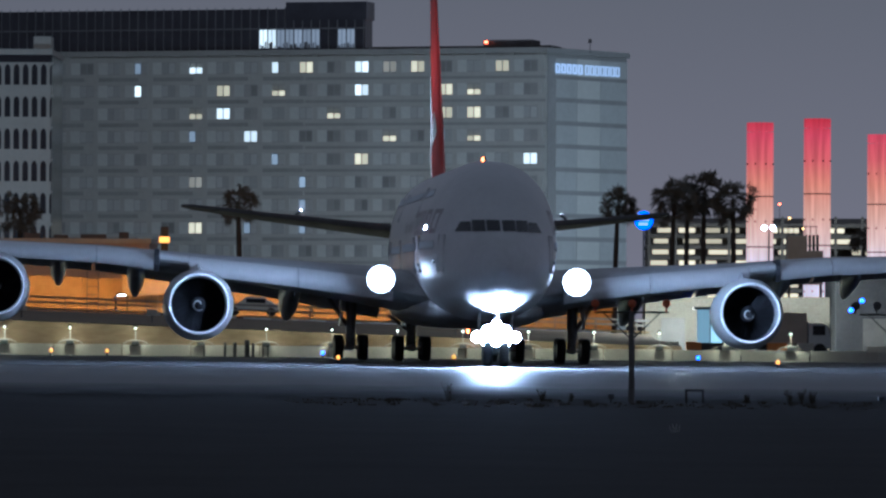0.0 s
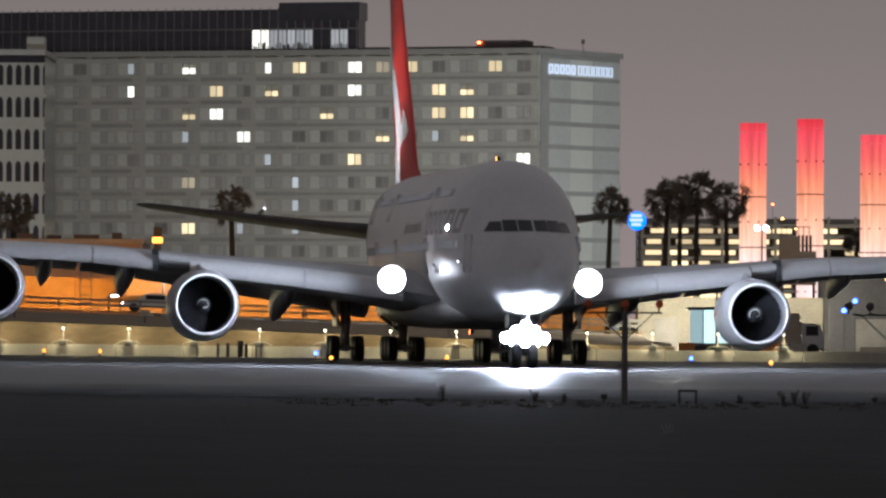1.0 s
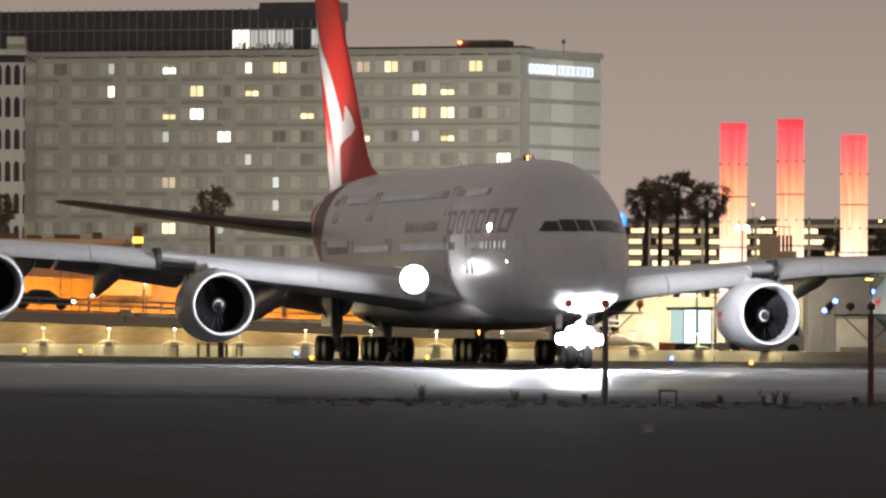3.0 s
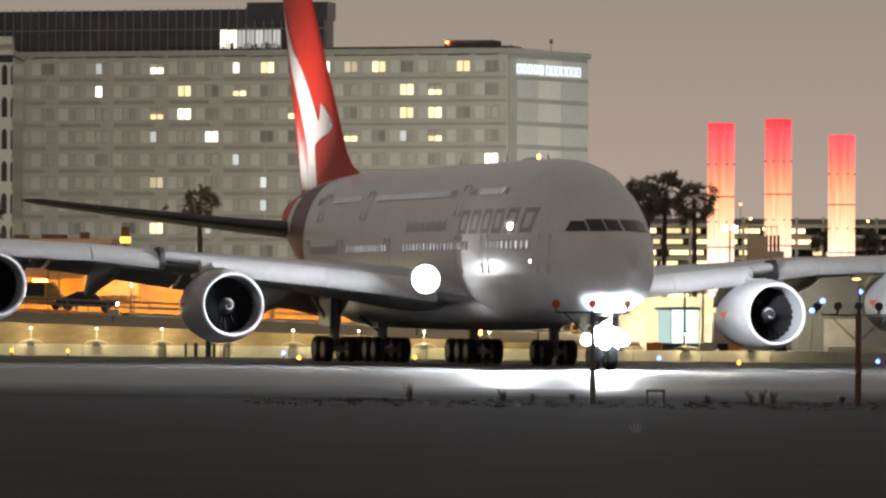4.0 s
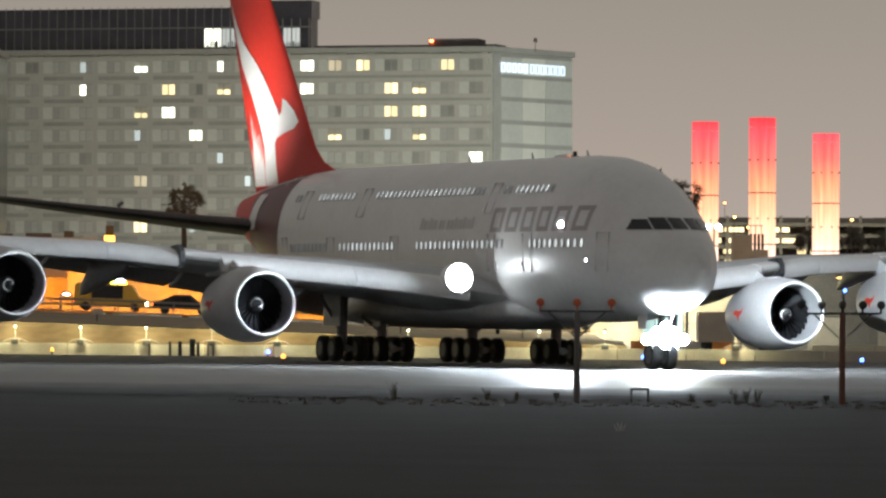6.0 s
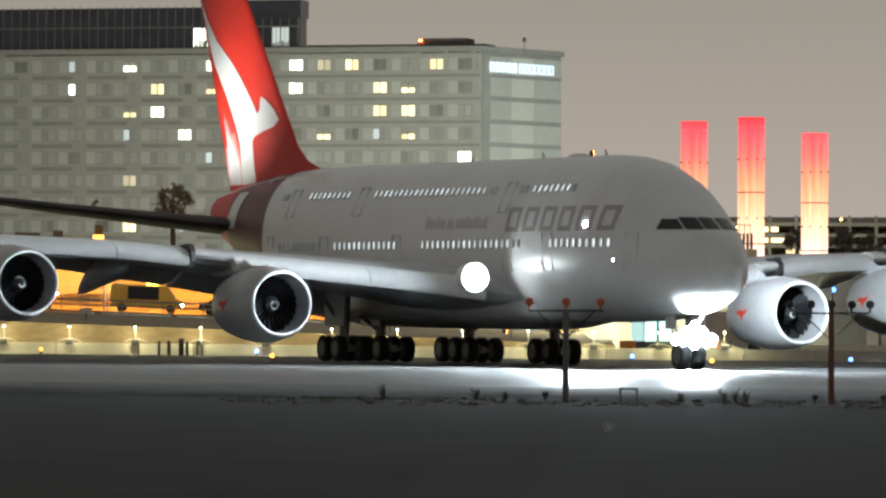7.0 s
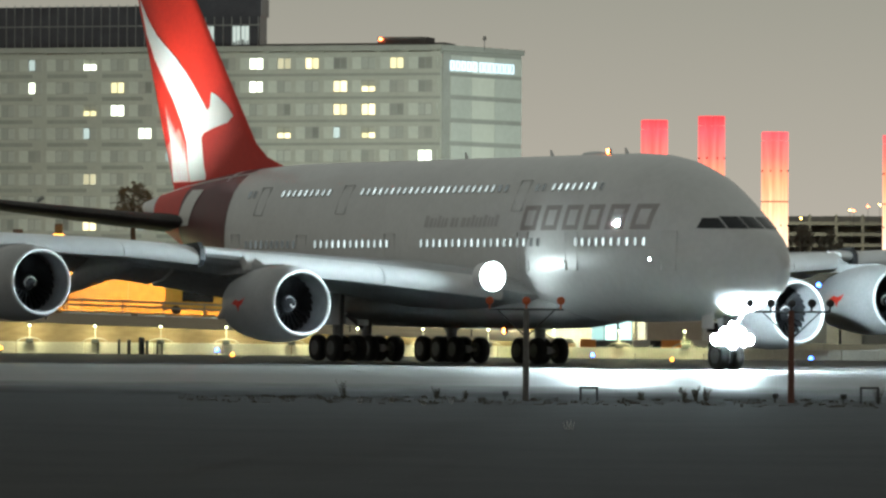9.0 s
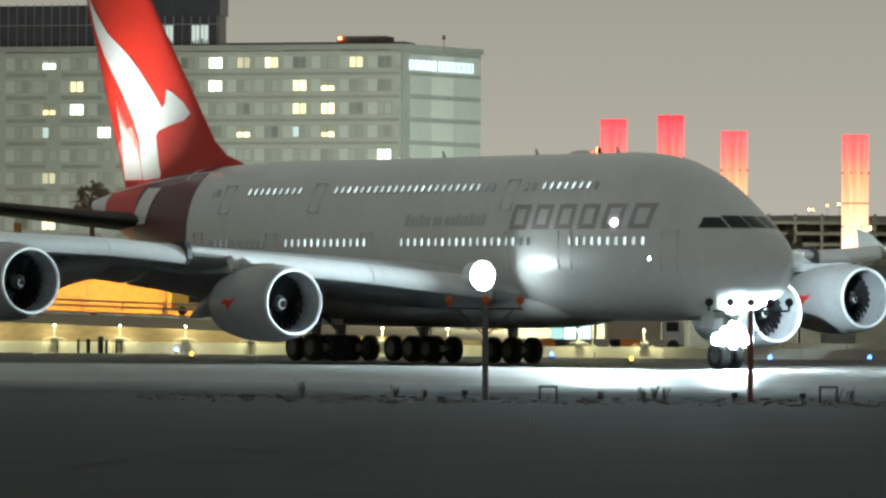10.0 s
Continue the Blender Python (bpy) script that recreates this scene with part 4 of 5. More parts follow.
            part("pane", panes[kind if kind != 2 and (i, k) not in ((14, 1), (9, 0)) else 7], None, w, at=pose(-0.87, 0, 0))
    # end wall: three columns of panels between grey bands
    d = Vector((ex, ey + 0.45, 0))
    e_len = d.length
    turn = math.degrees(math.atan2(d.y, d.x))
    end = part("end_wall", boxes((0.1, e_len - 0.1, -0.1, -0.02, 0.2, top - 0.5)), HOTEL_BAND, hotel, "end wall in pale panels", at=pose(0, -0.45, 0, 0, 0, turn))
    for k in range(floors):
        z = 33.2 - step * k
        for a, b, mat in ((0.1, 0.36, END_WALL), (0.36, 0.65, END_LIGHT), (0.65, 0.99, END_WALL)):
            part("panel", boxes((a * e_len + 0.03, b * e_len - 0.03, -0.2, -0.1, z - 1.0 if k else z - 1.1, z + (1.25 if k else 1.0))), mat, end)
    # glowing sign: two words as plain hollow blocks, the first one bolder
    x0 = 1.55
    for k in range(12):
        w, q = (0.84, 0.2) if k < 5 else (0.74, 0.1)
        bm = boxes((x0, x0 + q, -0.32, -0.22, 32.35, 33.5), (x0 + w - q, x0 + w, -0.32, -0.22, 32.35, 33.5),
                   (x0 + q, x0 + w - q, -0.32, -0.22, 33.5 - q, 33.5), (x0 + q, x0 + w - q, -0.32, -0.22, 32.35, 32.35 + q))
        part("sign_block", bm, SIGN_GLOW, end, "white glowing hollow sign block")
        x0 += w + (0.36 if k != 4 else 0.62)
    # dark glass storeys on the roof
    up = part("penthouse", boxes((23.1, 80, -4.0, -1.0, top + 0.2, 40.4), (22.9, 33.2, -4.2, -0.8, 39.0, 41.2)), DARK_GLASS, hotel, "dark glass restaurant storeys on the roof")
    for i in range(50):
        part("mullion", boxes((23.2 + i * 1.12, 23.3 + i * 1.12, -0.99, -0.86, top + 0.3, 40.6)), MULLION, up)
    part("rail", boxes((23.1, 80, -0.99, -0.82, 37.9, 38.05)), MULLION, up)
    # a lit restaurant behind some of the glass, with tables and plants before the windows
    for i in (1, 2, 5, 6, 7, 8, 9, 10, 11):
        bright = i in (10, 11)
        part("pane", boxes((23.34 + i * 1.12, 24.28 + i * 1.12, -0.98, -0.95, 35.6, 37.85)), PALE_WIN if bright else BAR_WIN, up, "lit restaurant pane")
        part("pane_bar", boxes((23.78 + i * 1.12, 23.84 + i * 1.12, -0.94, -0.9, 35.6, 37.85)), MULLION, up)
        for q in range(3):
            h, x = rng.uniform(0.25, 0.95), 23.4 + i * 1.12 + 0.3 * q
            part("table_edge", boxes((x, x + rng.uniform(0.12, 0.3), -0.94, -0.91, 35.5, 35.55 + h)), ROOF_DARK, up, "dark furniture seen against the lit room")
    for x0, x1, z1 in ((2.2, 8.3, 36.4), (-0.4, 22.6, 35.65)):
        part("roof_plant", boxes((x0, x1, -5.5, -1.6 if x0 > 0 else -0.9, top + 0.1, z1), bevel=0.05), ROOF_DARK, hotel)
    bm = bmesh.new()
    rod(bm, (7.9, -1.4, 36.0), (7.9, -1.4, 36.25), 0.2, 0.2, 10)
    part("beacon", bm, RED_LAMP, hotel, "red roof beacon")
    bm = bmesh.new()
    rod(bm, (-3.9, -6, 34.9), (-3.9, -6, 36.2), 0.05, 0.05, 6)
    rod(bm, (-3.9, -6, 36.1), (-3.9, -6, 36.6), 0.24, 0.18, 8)
    part("mast", bm, ROOF_DARK, hotel)
    return hotel


build_hotel()


def build_arcade():
    b = thing("arcade_building", "white office building with rows of tall arched windows", "building", at=pose(-46.3, 600, 0))
    part("wall", boxes((-22, 0, 0.3, 16, 0, 30.6)), DARK_GLASS, b, "dark recessed glazing")
    part("roof", boxes((-22, 0.1, -0.1, 16, 30.3, 30.9)), ARCH_WALL, b)
    part("roof_box", boxes((-2.0, -0.1, 1, 4, 30.9, 32.3), bevel=0.05), ARCH_WALL, b)
    # one pier with the two half arches that spring from it
    bm = bmesh.new()
    left = [(-0.48, 2.3), (-0.48, 2.12), (-0.4, 2.08), (-0.3, 1.98), (-0.22, 1.82), (-0.17, 1.58), (-0.17, -0.2)]
    loft(bm, [[(x, y, z) for x, z in left + [(-x, z) for x, z in reversed(left)]] for y in (0.0, 0.4)])
    pier = mesh_of(bm, "pier", ARCH_WALL)
    for k in range(9):
        z = 27.2 - 3.42 * k
        part("floor_band", boxes((-22, 0, -0.05, 0.4, z - 1.15, z - 0.1)), ARCH_WALL, b)
        for i in range(22):
            part("pier", pier, None, b, at=pose(-0.35 - i * 0.96, 0, z))


build_arcade()


# ---- palms ----
def build_palm(x, y, height, crown, seed, group):
    rng = random.Random(seed)
    palm = thing("palm_tree", "tall dark fan palm with a shaggy round crown", "palm tree", group, at=pose(x, y, ground_z(x)))
    bm = bmesh.new()
    lean = rng.uniform(-0.4, 0.4)
    loft(bm, [ring((lean * f * f, 0, height * f - 0.1), 0.34 - 0.12 * f, "z", 10) for f in (0, 0.04, 0.25, 0.5, 0.75, 1.0)])
    part("trunk", bm, BARK, palm, "slender ringed trunk", True)
    bm = bmesh.new()
    for _ in range(80):
        el = math.asin(rng.uniform(-0.9, 1.0))
        az = rng.uniform(0, 6.283)
        d = Vector((math.cos(az) * math.cos(el), math.sin(az) * math.cos(el), math.sin(el)))
        c = Vector((lean, 0, height))
        stem = crown * rng.uniform(0.3, 0.72)
        tip = c + d * stem - Vector((0, 0, 0.12 * stem))
        side = d.cross(Vector((0, 0, 1)))
        side = side.normalized() if side.length > 0.1 else Vector((1, 0, 0))
        side = Matrix.Rotation(rng.uniform(-1.3, 1.3), 3, d) @ side
        upv = side.cross(d)
        w = 0.03
        v = [bm.verts.new(p) for p in (c - side * w, c + side * w, tip + side * w, tip - side * w)]
        bm.faces.new(v)
        fan = crown * rng.uniform(0.24, 0.46)
        for q in range(9):
            a = (q - 4) / 4 * 1.25
            out = d * math.cos(a) + side * math.sin(a)
            e = tip + out * fan * rng.uniform(0.75, 1.1) - Vector((0, 0, 0.25 * fan * rng.random()))
            m = tip + out * fan * 0.55
            cross = out.cross(upv).normalized() * fan * 0.07
            v = [bm.verts.new(p) for p in (tip, m - cross, e, m + cross)]
            bm.faces.new(v)
    part("crown", bm, FROND, palm, "shaggy crown of fan leaves")
    return palm


for i, (x, y, h, c) in enumerate(((-46.5, 560, 12.8, 2.7), (-23.5, 540, 13.3, 2.4), (13.6, 600, 14.6, 2.6), (19.6, 600, 15.0, 3.0), (23.2, 606, 16.4, 3.3), (26.2, 598, 15.2, 3.0), (21.6, 612, 15.6, 2.8), (60, 900, 15.5, 2.8), (67.5, 900, 15.5, 2.6), (74, 930, 15, 2.8))):
    build_palm(x, y, h, c, 20 + i, "palms before the hotel" if i < 7 else "palms by the car park")


# ---- lit gateway columns ----
def pylon_material():
    m = glow("glowing_pylon_glass", (1, 0.2, 0.15), 1.0)
    n, l = m.node_tree.nodes, m.node_tree.links
    tc, sep, rng, ramp = n.new("ShaderNodeTexCoord"), n.new("ShaderNodeSeparateXYZ"), n.new("ShaderNodeMapRange"), n.new("ShaderNodeValToRGB")
    l.new(tc.outputs["Object"], sep.inputs[0])
    l.new(sep.outputs["Z"], rng.inputs[0])
    rng.inputs["From Min"].default_value, rng.inputs["From Max"].default_value = 10, 31
    l.new(rng.outputs[0], ramp.inputs[0])
    r = ramp.color_ramp
    r.elements[0].position, r.elements[0].color = 0.0, (1.2, 0.8, 0.6, 1)
    r.elements[1].position, r.elements[1].color = 1.0, (0.7, 0.025, 0.03, 1)
    for pos, col in ((0.15, (1.15, 0.62, 0.36, 1)), (0.35, (1.12, 0.46, 0.22, 1)), (0.55, (1.05, 0.28, 0.12, 1)), (0.72, (0.95, 0.13, 0.09, 1)), (0.88, (0.88, 0.07, 0.075, 1))):
        r.elements.new(pos).color = col
    l.new(ramp.outputs[0], n["Principled BSDF"].inputs["Emission Color"])
    # the lamps behind the glass show as uneven upright streaks
    mp, tex, lev = n.new("ShaderNodeMapping"), n.new("ShaderNodeTexNoise"), n.new("ShaderNodeMapRange")
    mp.inputs["Scale"].default_value = (1.6, 1.6, 0.12)
    tex.inputs["Scale"].default_value, tex.inputs["Detail"].default_value = 1.0, 3
    l.new(tc.outputs["Object"], mp.inputs[0])
    l.new(mp.outputs[0], tex.inputs["Vector"])
    lev.inputs["From Min"].default_value, lev.inputs["From Max"].default_value = 0.3, 0.7
    lev.inputs["To Min"].default_value, lev.inputs["To Max"].default_value = 0.95, 1.8
    l.new(tex.outputs[0], lev.inputs[0])
    l.new(lev.outputs[0], n["Principled BSDF"].inputs["Emission Strength"])
    return m


PYLON = pylon_material()


def build_pylon(x, y, top):
    p = thing("light_pylon", "tall glowing glass column, red at the top fading to pale orange", "light column", "glowing gateway columns", at=pose(x, y, 0))
    r = 1.9
    for k in range(4):
        z0, z1 = (0, top * 0.42, top * 0.655, top * 0.955)[k], (top * 0.42, top * 0.655, top * 0.955, top)[k]
        for i in range(12):
            bm = bmesh.new()
            a0, a1 = 2 * math.pi * i / 12 + 0.012, 2 * math.pi * (i + 1) / 12 - 0.012
            loft(bm, [[(q * math.cos(a), q * math.sin(a), z) for q, a in ((r, a0), (r, a1), (r - 0.06, a1), (r - 0.06, a0))] for z in (z0 + 0.06, z1 - 0.06)])
            part("glass_panel", bm, PYLON, p)
        if k < 2:
            bm = bmesh.new()
            loft(bm, [ring((0, 0, z1 - 0.1), r + 0.02, "z", 24), ring((0, 0, z1 + 0.06), r + 0.02, "z", 24)])
            part("ring", bm, STEEL, p)
        if k < 3:
            for i in range(8):
                a = 2 * math.pi * (i + 0.5) / 8
                part("bracket", boxes((-0.1, 0.1, -0.08, 0.08, -0.12, 0.12)), STEEL, p, at=pose((r + 0.03) * math.cos(a), (r + 0.03) * math.sin(a), z1 - 0.5 * (z1 - z0), 0, 0, math.degrees(a)))


for x, y, t in ((38.7, 800, 30.4), (46.8, 800, 31.0), (55.8, 800, 28.8), (73.0, 800, 28.4)):
    build_pylon(x, y, t)


# ---- car park and far buildings ----
def build_garage():
    g = thing("parking_garage", "open multi-storey car park with yellow lit decks", "car park", at=pose(40, 1400, 0))
    for k in range(10):
        z = 2.7 * k
        part("deck", boxes((0, 120, 0, 30, z + 1.1, z + 1.95)), GARAGE, g)
    part("back_wall", boxes((0, 120, 24, 25, 0, 28)), GARAGE, g)
    for i in range(19):
        part("column", boxes((i * 6.6, i * 6.6 + 0.7, 0.2, 1.0, 0, 28)), GARAGE, g)
    # glowing slabs fill the gaps in place of lamp-lit deck interiors
    rng = random.Random(2)
    for k in range(1, 10):
        for i in range(20):
            if rng.random() < (0.97 if i < 6 else 0.3):
                x = i * 6.2 + rng.uniform(0.5, 3)
                if i < 6 or rng.random() < 0.5:
                    part("deck_lamp", boxes((x, x + rng.uniform(3.5, 5.6), 3, 3.4, 2.7 * k - 0.3, 2.7 * k + 0.85)), YELLOW_GLOW, g)


YELLOW_GLOW = glow("yellow_interior_glow", (1.0, 0.68, 0.3), 1.9, 0.5)
build_garage()

# ---- lamp wall, road bank behind the airfield ----
FALL = 2.0  # degrees by which the raised road falls towards +x


def road_z(x):
    return 3.2 - math.tan(radians(FALL)) * (x + 35.0)


wall = thing("lamp_wall", "low pale concrete wall washed by small lamps above it", "wall", at=pose(0, 345, -0.1))
for i in range(30):
    x = -60 + i * 4.2
    part("wall_panel", boxes((x, x + 4.14, 0, 0.3, ground_z(x) - 0.2, ground_z(x) + 0.78), bevel=0.02), WALL_CONC, wall)
LAMPS_X = [-33.4 + 4.0 * k for k in range(14)]
for x in LAMPS_X:
    z = ground_z(x)
    f = thing("wall_lamp", "small hooded lamp on a bracket over the pale wall", "lamp", "lamps along the wall", at=pose(x, 344.9, z - 0.1))
    bm = bmesh.new()
    rod(bm, (0, 0.2, 0.7), (0, 0.2, 1.9), 0.024, 0.024, 8)
    part("stem", bm, GARAGE, f)
    bm = bmesh.new()
    loft(bm, [ring((0, 0.1, 1.84), 0.17, "z", 12), ring((0, 0.1, 1.9), 0.12, "z", 12), ring((0, 0.12, 1.97), 0.04, "z", 12)])
    part("hood", bm, STEEL, f, "dark lamp hood", True)
    part("ballast_box", boxes((-0.22, 0.22, -0.1, 0.2, 0.72, 1.0), bevel=0.02), STEEL, f, "dark box under the lamp")
    bm = bmesh.new()
    loft(bm, [[((0.78 + 0.028 * math.cos(u)) * math.cos(a), 0.05 + 0.028 * math.sin(u), 0.72 + (0.34 + 0.028 * math.cos(u)) * math.sin(a))
               for u in [math.pi * q / 3 for q in range(6)]] for a in [math.pi * q / 10 for q in range(11)]])
    part("bracket", bm, GARAGE, f, "pale curved bracket", True)
    bm = bmesh.new()
    loft(bm, [ring((0, 0.1, 1.74), 0.02, "z", 10), ring((0, 0.1, 1.76), 0.06, "z", 10), ring((0, 0.1, 1.8), 0.065, "z", 10), ring((0, 0.1, 1.83), 0.05, "z", 10)])
    part("globe", bm, WARM_LAMP, f, "glowing warm lamp")
    lamp("wall_light", "POINT", (x, 344.5, z + 1.55), 200, (1.0, 0.8, 0.38), 0.15)
bm = bmesh.new()
loft(bm, [[(x, 345.8, ground_z(x) - 0.1), (x, 346.0, road_z(x) - 0.75), (x, 400, road_z(x) - 0.5), (x, 412, road_z(x) - 0.2), (x, 470, road_z(x) - 0.3), (x, 475, 0.0)] for x in (-110, -60, -35, -20, -5, 12)], closed=False)
tagged(part("bank", bm, OLIVE), "brown retaining bank carrying a road, tinted for sodium spill", "bank", "", "structure")
strip_bm = boxes((-110, 12, 414, 446, -0.1, 0.0))
tagged(part("road", strip_bm, ROAD_MAT, at=pose(0, 0, road_z(0), 0, FALL)), "raised concrete road with sodium light tinted into its colour", "road", "", "structure")
rw = thing("road_wall", "long concrete wall behind the road, tinted for orange sodium light", "wall", at=pose(0, 447, road_z(0), 0, FALL))
for i in range(20):
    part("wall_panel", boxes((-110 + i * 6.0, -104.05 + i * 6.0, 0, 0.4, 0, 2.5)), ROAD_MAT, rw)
for x in (-46, -38, -30, -22, -14, -6, 2):
    lamp("sodium_light", "SPOT", (x, 428, road_z(x) + 5.0), 13500, (1.0, 0.31, 0.004), 0.3, (x, 433.5, road_z(x)), 110)


# ---- approach light posts ----
def build_light_post(x, y, wood, lamps, group):
    p = thing("approach_light_post", "tall post with a cross bar of orange lamp heads" if not wood else "red-brown post with a cross bar of lamp heads", "light post", group, at=pose(x, y, ground_z(x)))
    mat = WOOD_POST if wood else GREY_POST
    bm = bmesh.new()
    loft(bm, [ring((0, 0, z), r, "z", 10) for z, r in ((-0.2, 0.1), (0.3, 0.095), (2.3, 0.085), (2.75, 0.08))])
    part("post", bm, mat, p, "", True)
    bm = bmesh.new()
    rod(bm, (-1.12, 0, 2.72), (1.12, 0, 2.72), 0.03, 0.03, 8)
    part("cross_bar", bm, STEEL, p)
    for sg in (-1, 1):
        bm = bmesh.new()
        rod(bm, (sg * 0.06, 0, 1.95), (sg * 0.85, 0, 2.7), 0.022, 0.022, 6)
        part("brace", bm, STEEL, p)
    for lx in lamps:
        bm = bmesh.new()
        rod(bm, (lx, 0, 2.72), (lx, 0, 2.86), 0.03, 0.03, 6)
        loft(bm, [ring((lx, yy, 2.98), r, "y", 14) for yy, r in ((-0.16, 0.09), (-0.14, 0.125), (0.0, 0.12), (0.1, 0.07), (0.14, 0.03))])
        head = part("lamp_head", bm, ORANGE_CASE if not wood else STEEL, p, "", True)
    return p


build_light_post(4.36, 169, False, (-1.1, 0.0, 1.03), "approach lights")
build_light_post(12.3, 169, True, (-1.25, -0.62, 0.0, 0.6, 1.15), "approach lights")


# ---- yard and dark building beyond the taxiway ----
yard = thing("service_building", "long low dark service building beyond the pavement", "building", at=pose(0, 420, 0))
part("wall", boxes((26, 80, 0, 14, -1, 6.3)), YARD_WALL, yard)
part("roof", boxes((25.6, 80, -0.5, 14.4, 6.3, 6.7)), ROOF_DARK, yard)
for i in range(9):
    part("door", boxes((28 + i * 5.2, 30.6 + i * 5.2, -0.06, 0.02, 0, 2.6)), MULLION, yard, "closed pale roller door")
part("wall", boxes((12, 25.9, 6, 14, -1, 4.2)), YARD_PALE, yard, "pale wall coloured warm for the yellow yard light")
for i, (x0, x1, z0, z1) in enumerate(((13.2, 15.0, 0.6, 2.6), (19.2, 20.6, 0.4, 2.2), (22.6, 24.2, 0.5, 2.3))):
    part("door", boxes((x0, x1, 5.9, 6.02, -0.1, z1)), MULLION, yard, "closed grey door")
lamp("yard_light", "POINT", (14.5, 414, 4.0), 9000, (1.0, 0.8, 0.45), 0.3)
lamp("yard_light", "POINT", (20, 414, 4.0), 9000, (1.0, 0.8, 0.45), 0.3)

kiosk = thing("glass_kiosk", "small kiosk with green-white lit glass", "kiosk", at=pose(15.3, 410, -0.1))
part("base", boxes((-0.1, 3.0, 0, 2.4, 0, 0.9)), STEEL, kiosk)
part("roof", boxes((-0.2, 3.1, -0.1, 2.5, 3.3, 3.5)), STEEL, kiosk)
for i in range(3):
    part("pane", boxes((0.02 + i * 1.0, 0.93 + i * 1.0, 0, 0.06, 0.9, 3.3)), KIOSK_GLASS, kiosk, "green lit pane")
    part("post", boxes((0.94 + i * 1.0, 1.0 + i * 1.0, -0.02, 0.08, 0.9, 3.3)), STEEL, kiosk)

for i, (x, w) in enumerate(((13.0, 1.3), (14.7, 1.1), (18.5, 1.2), (20.6, 1.4), (22.6, 1.2))):
    bm = boxes((-w / 2, w / 2, -0.25, 0.25, 0, 0.95), bevel=0.06)
    for v in bm.verts:
        if v.co.z > 0.5:
            v.co.y *= 0.6
    tagged(part("barrier", bm, BARRIER_OR if i % 2 else WALL_CONC, at=pose(x, 400, ground_z(x))), "orange and white plastic traffic barrier", "barrier", "barriers in the yard")

long_wall = thing("low_barrier_wall", "low grey concrete barrier along the pavement edge", "wall", at=pose(0, 356, 0))
for i in range(12):
    x = 24 + i * 4.0
    bm = boxes((x, x + 3.95, -0.28, 0.28, ground_z(x) - 0.1, ground_z(x) + 0.95))
    for v in bm.verts:
        if v.co.z > 0.3:
            v.co.y *= 0.45
    part("barrier_block", bm, WALL_CONC, long_wall)


def street_lamp(x, y, h, mat, label, arm=1.2, energy=0, colour=(1, 0.6, 0.2), base=0.0):
    s = thing("street_lamp", label, "street lamp", "street lamps", at=pose(x, y, base))
    bm = bmesh.new()
    loft(bm, [ring((0, 0, z), r, "z", 10) for z, r in ((-0.1, 0.12), (h * 0.5, 0.09), (h, 0.06))])
    part("pole", bm, STEEL, s, "", True)
    bm = bmesh.new()
    rod(bm, (0, 0, h - 0.05), (arm, -0.1, h + 0.15), 0.04, 0.035, 8)
    part("arm", bm, STEEL, s)
    bm = boxes((arm - 0.1, arm + 0.55, -0.25, 0.05, h + 0.08, h + 0.22), bevel=0.03)
    head = part("lamp_head", bm, STEEL, s)
    part("lens", boxes((arm - 0.02, arm + 0.48, -0.2, 0.0, h + 0.03, h + 0.075)), mat, s, "glowing lamp lens")
    if energy:
        lamp("street_light", "POINT", (x + arm + 0.2, y - 0.1, base + h - 0.1), energy, colour, 0.15)
    return s


street_lamp(29.5, 405, 5.4, SODIUM, "street lamp with an orange lit head", -0.4)
street_lamp(33.2, 408, 5.6, SODIUM, "street lamp with an orange lit head", 0.4)
street_lamp(-28.0, 427, 1.1, WHITE_LAMP, "short lamp with a white lit head by the road", 0.2, 0, base=road_z(-28.0))
street_lamp(-24.6, 440, 2.4, WHITE_LAMP, "lamp with a bright white head by the road", 0.2, 300, (0.9, 1, 0.95), base=road_z(-24.6))
street_lamp(-13.5, 440, 2.2, SODIUM, "lamp post with an orange lit head", 0.2, base=road_z(-13.5))

# blue position lamps on the far yard
for i, (x, y, z) in enumerate(((26.6, 412, 3.2), (27.4, 412, 3.9), (32.2, 415, 4.9), (30.1, 412, 4.6))):
    b = thing("blue_lamp", "small blue lamp on a short stem by the yard", "lamp", "blue yard lamps", at=pose(x, y, ground_z(x)))
    bm = bmesh.new()
    rod(bm, (0, 0, -0.1), (0, 0, z), 0.03, 0.03, 6)
    part("stem", bm, STEEL, b)
    bm = bmesh.new()
    loft(bm, [ring((0, 0, z + d), r, "z", 10) for d, r in ((0, 0.08), (0.06, 0.16), (0.22, 0.16), (0.3, 0.05))])
    part("lens", bm, BLUE_LAMP, b, "glowing blue lens", True)

# low pale building whose roof edge shows over the wing
low = thing("low_building", "low pale pinkish building with plant on its flat roof", "building", at=pose(-35, 500, 0))
part("wall", boxes((-12, 5.2, 0, 12, -0.5, 9.0)), PINK_WALL, low)
part("roof", boxes((-12.2, 5.4, -0.2, 12.2, 9.0, 9.4)), WALL_CONC, low)
for x0, x1, h in ((-6, -4.6, 0.5), (-3.4, -2.2, 0.35), (-1.0, 1.2, 0.4), (2.4, 3.2, 0.6)):
    part("roof_unit", boxes((x0, x1, 1, 2.5, 9.4, 9.4 + h), bevel=0.03), ROOF_DARK, low)
sig = thing("lamp_box", "dark post box with an amber lamp at its top", "lamp", at=pose(-28.2, 495, 0))
part("post", boxes((-0.3, 0.3, -0.3, 0.3, -0.3, 9.2), bevel=0.03), STEEL, sig)
part("lamp", boxes((-0.45, 0.45, -0.4, -0.28, 9.0, 9.5), bevel=0.03), AMBER, sig, "glowing amber lamp")
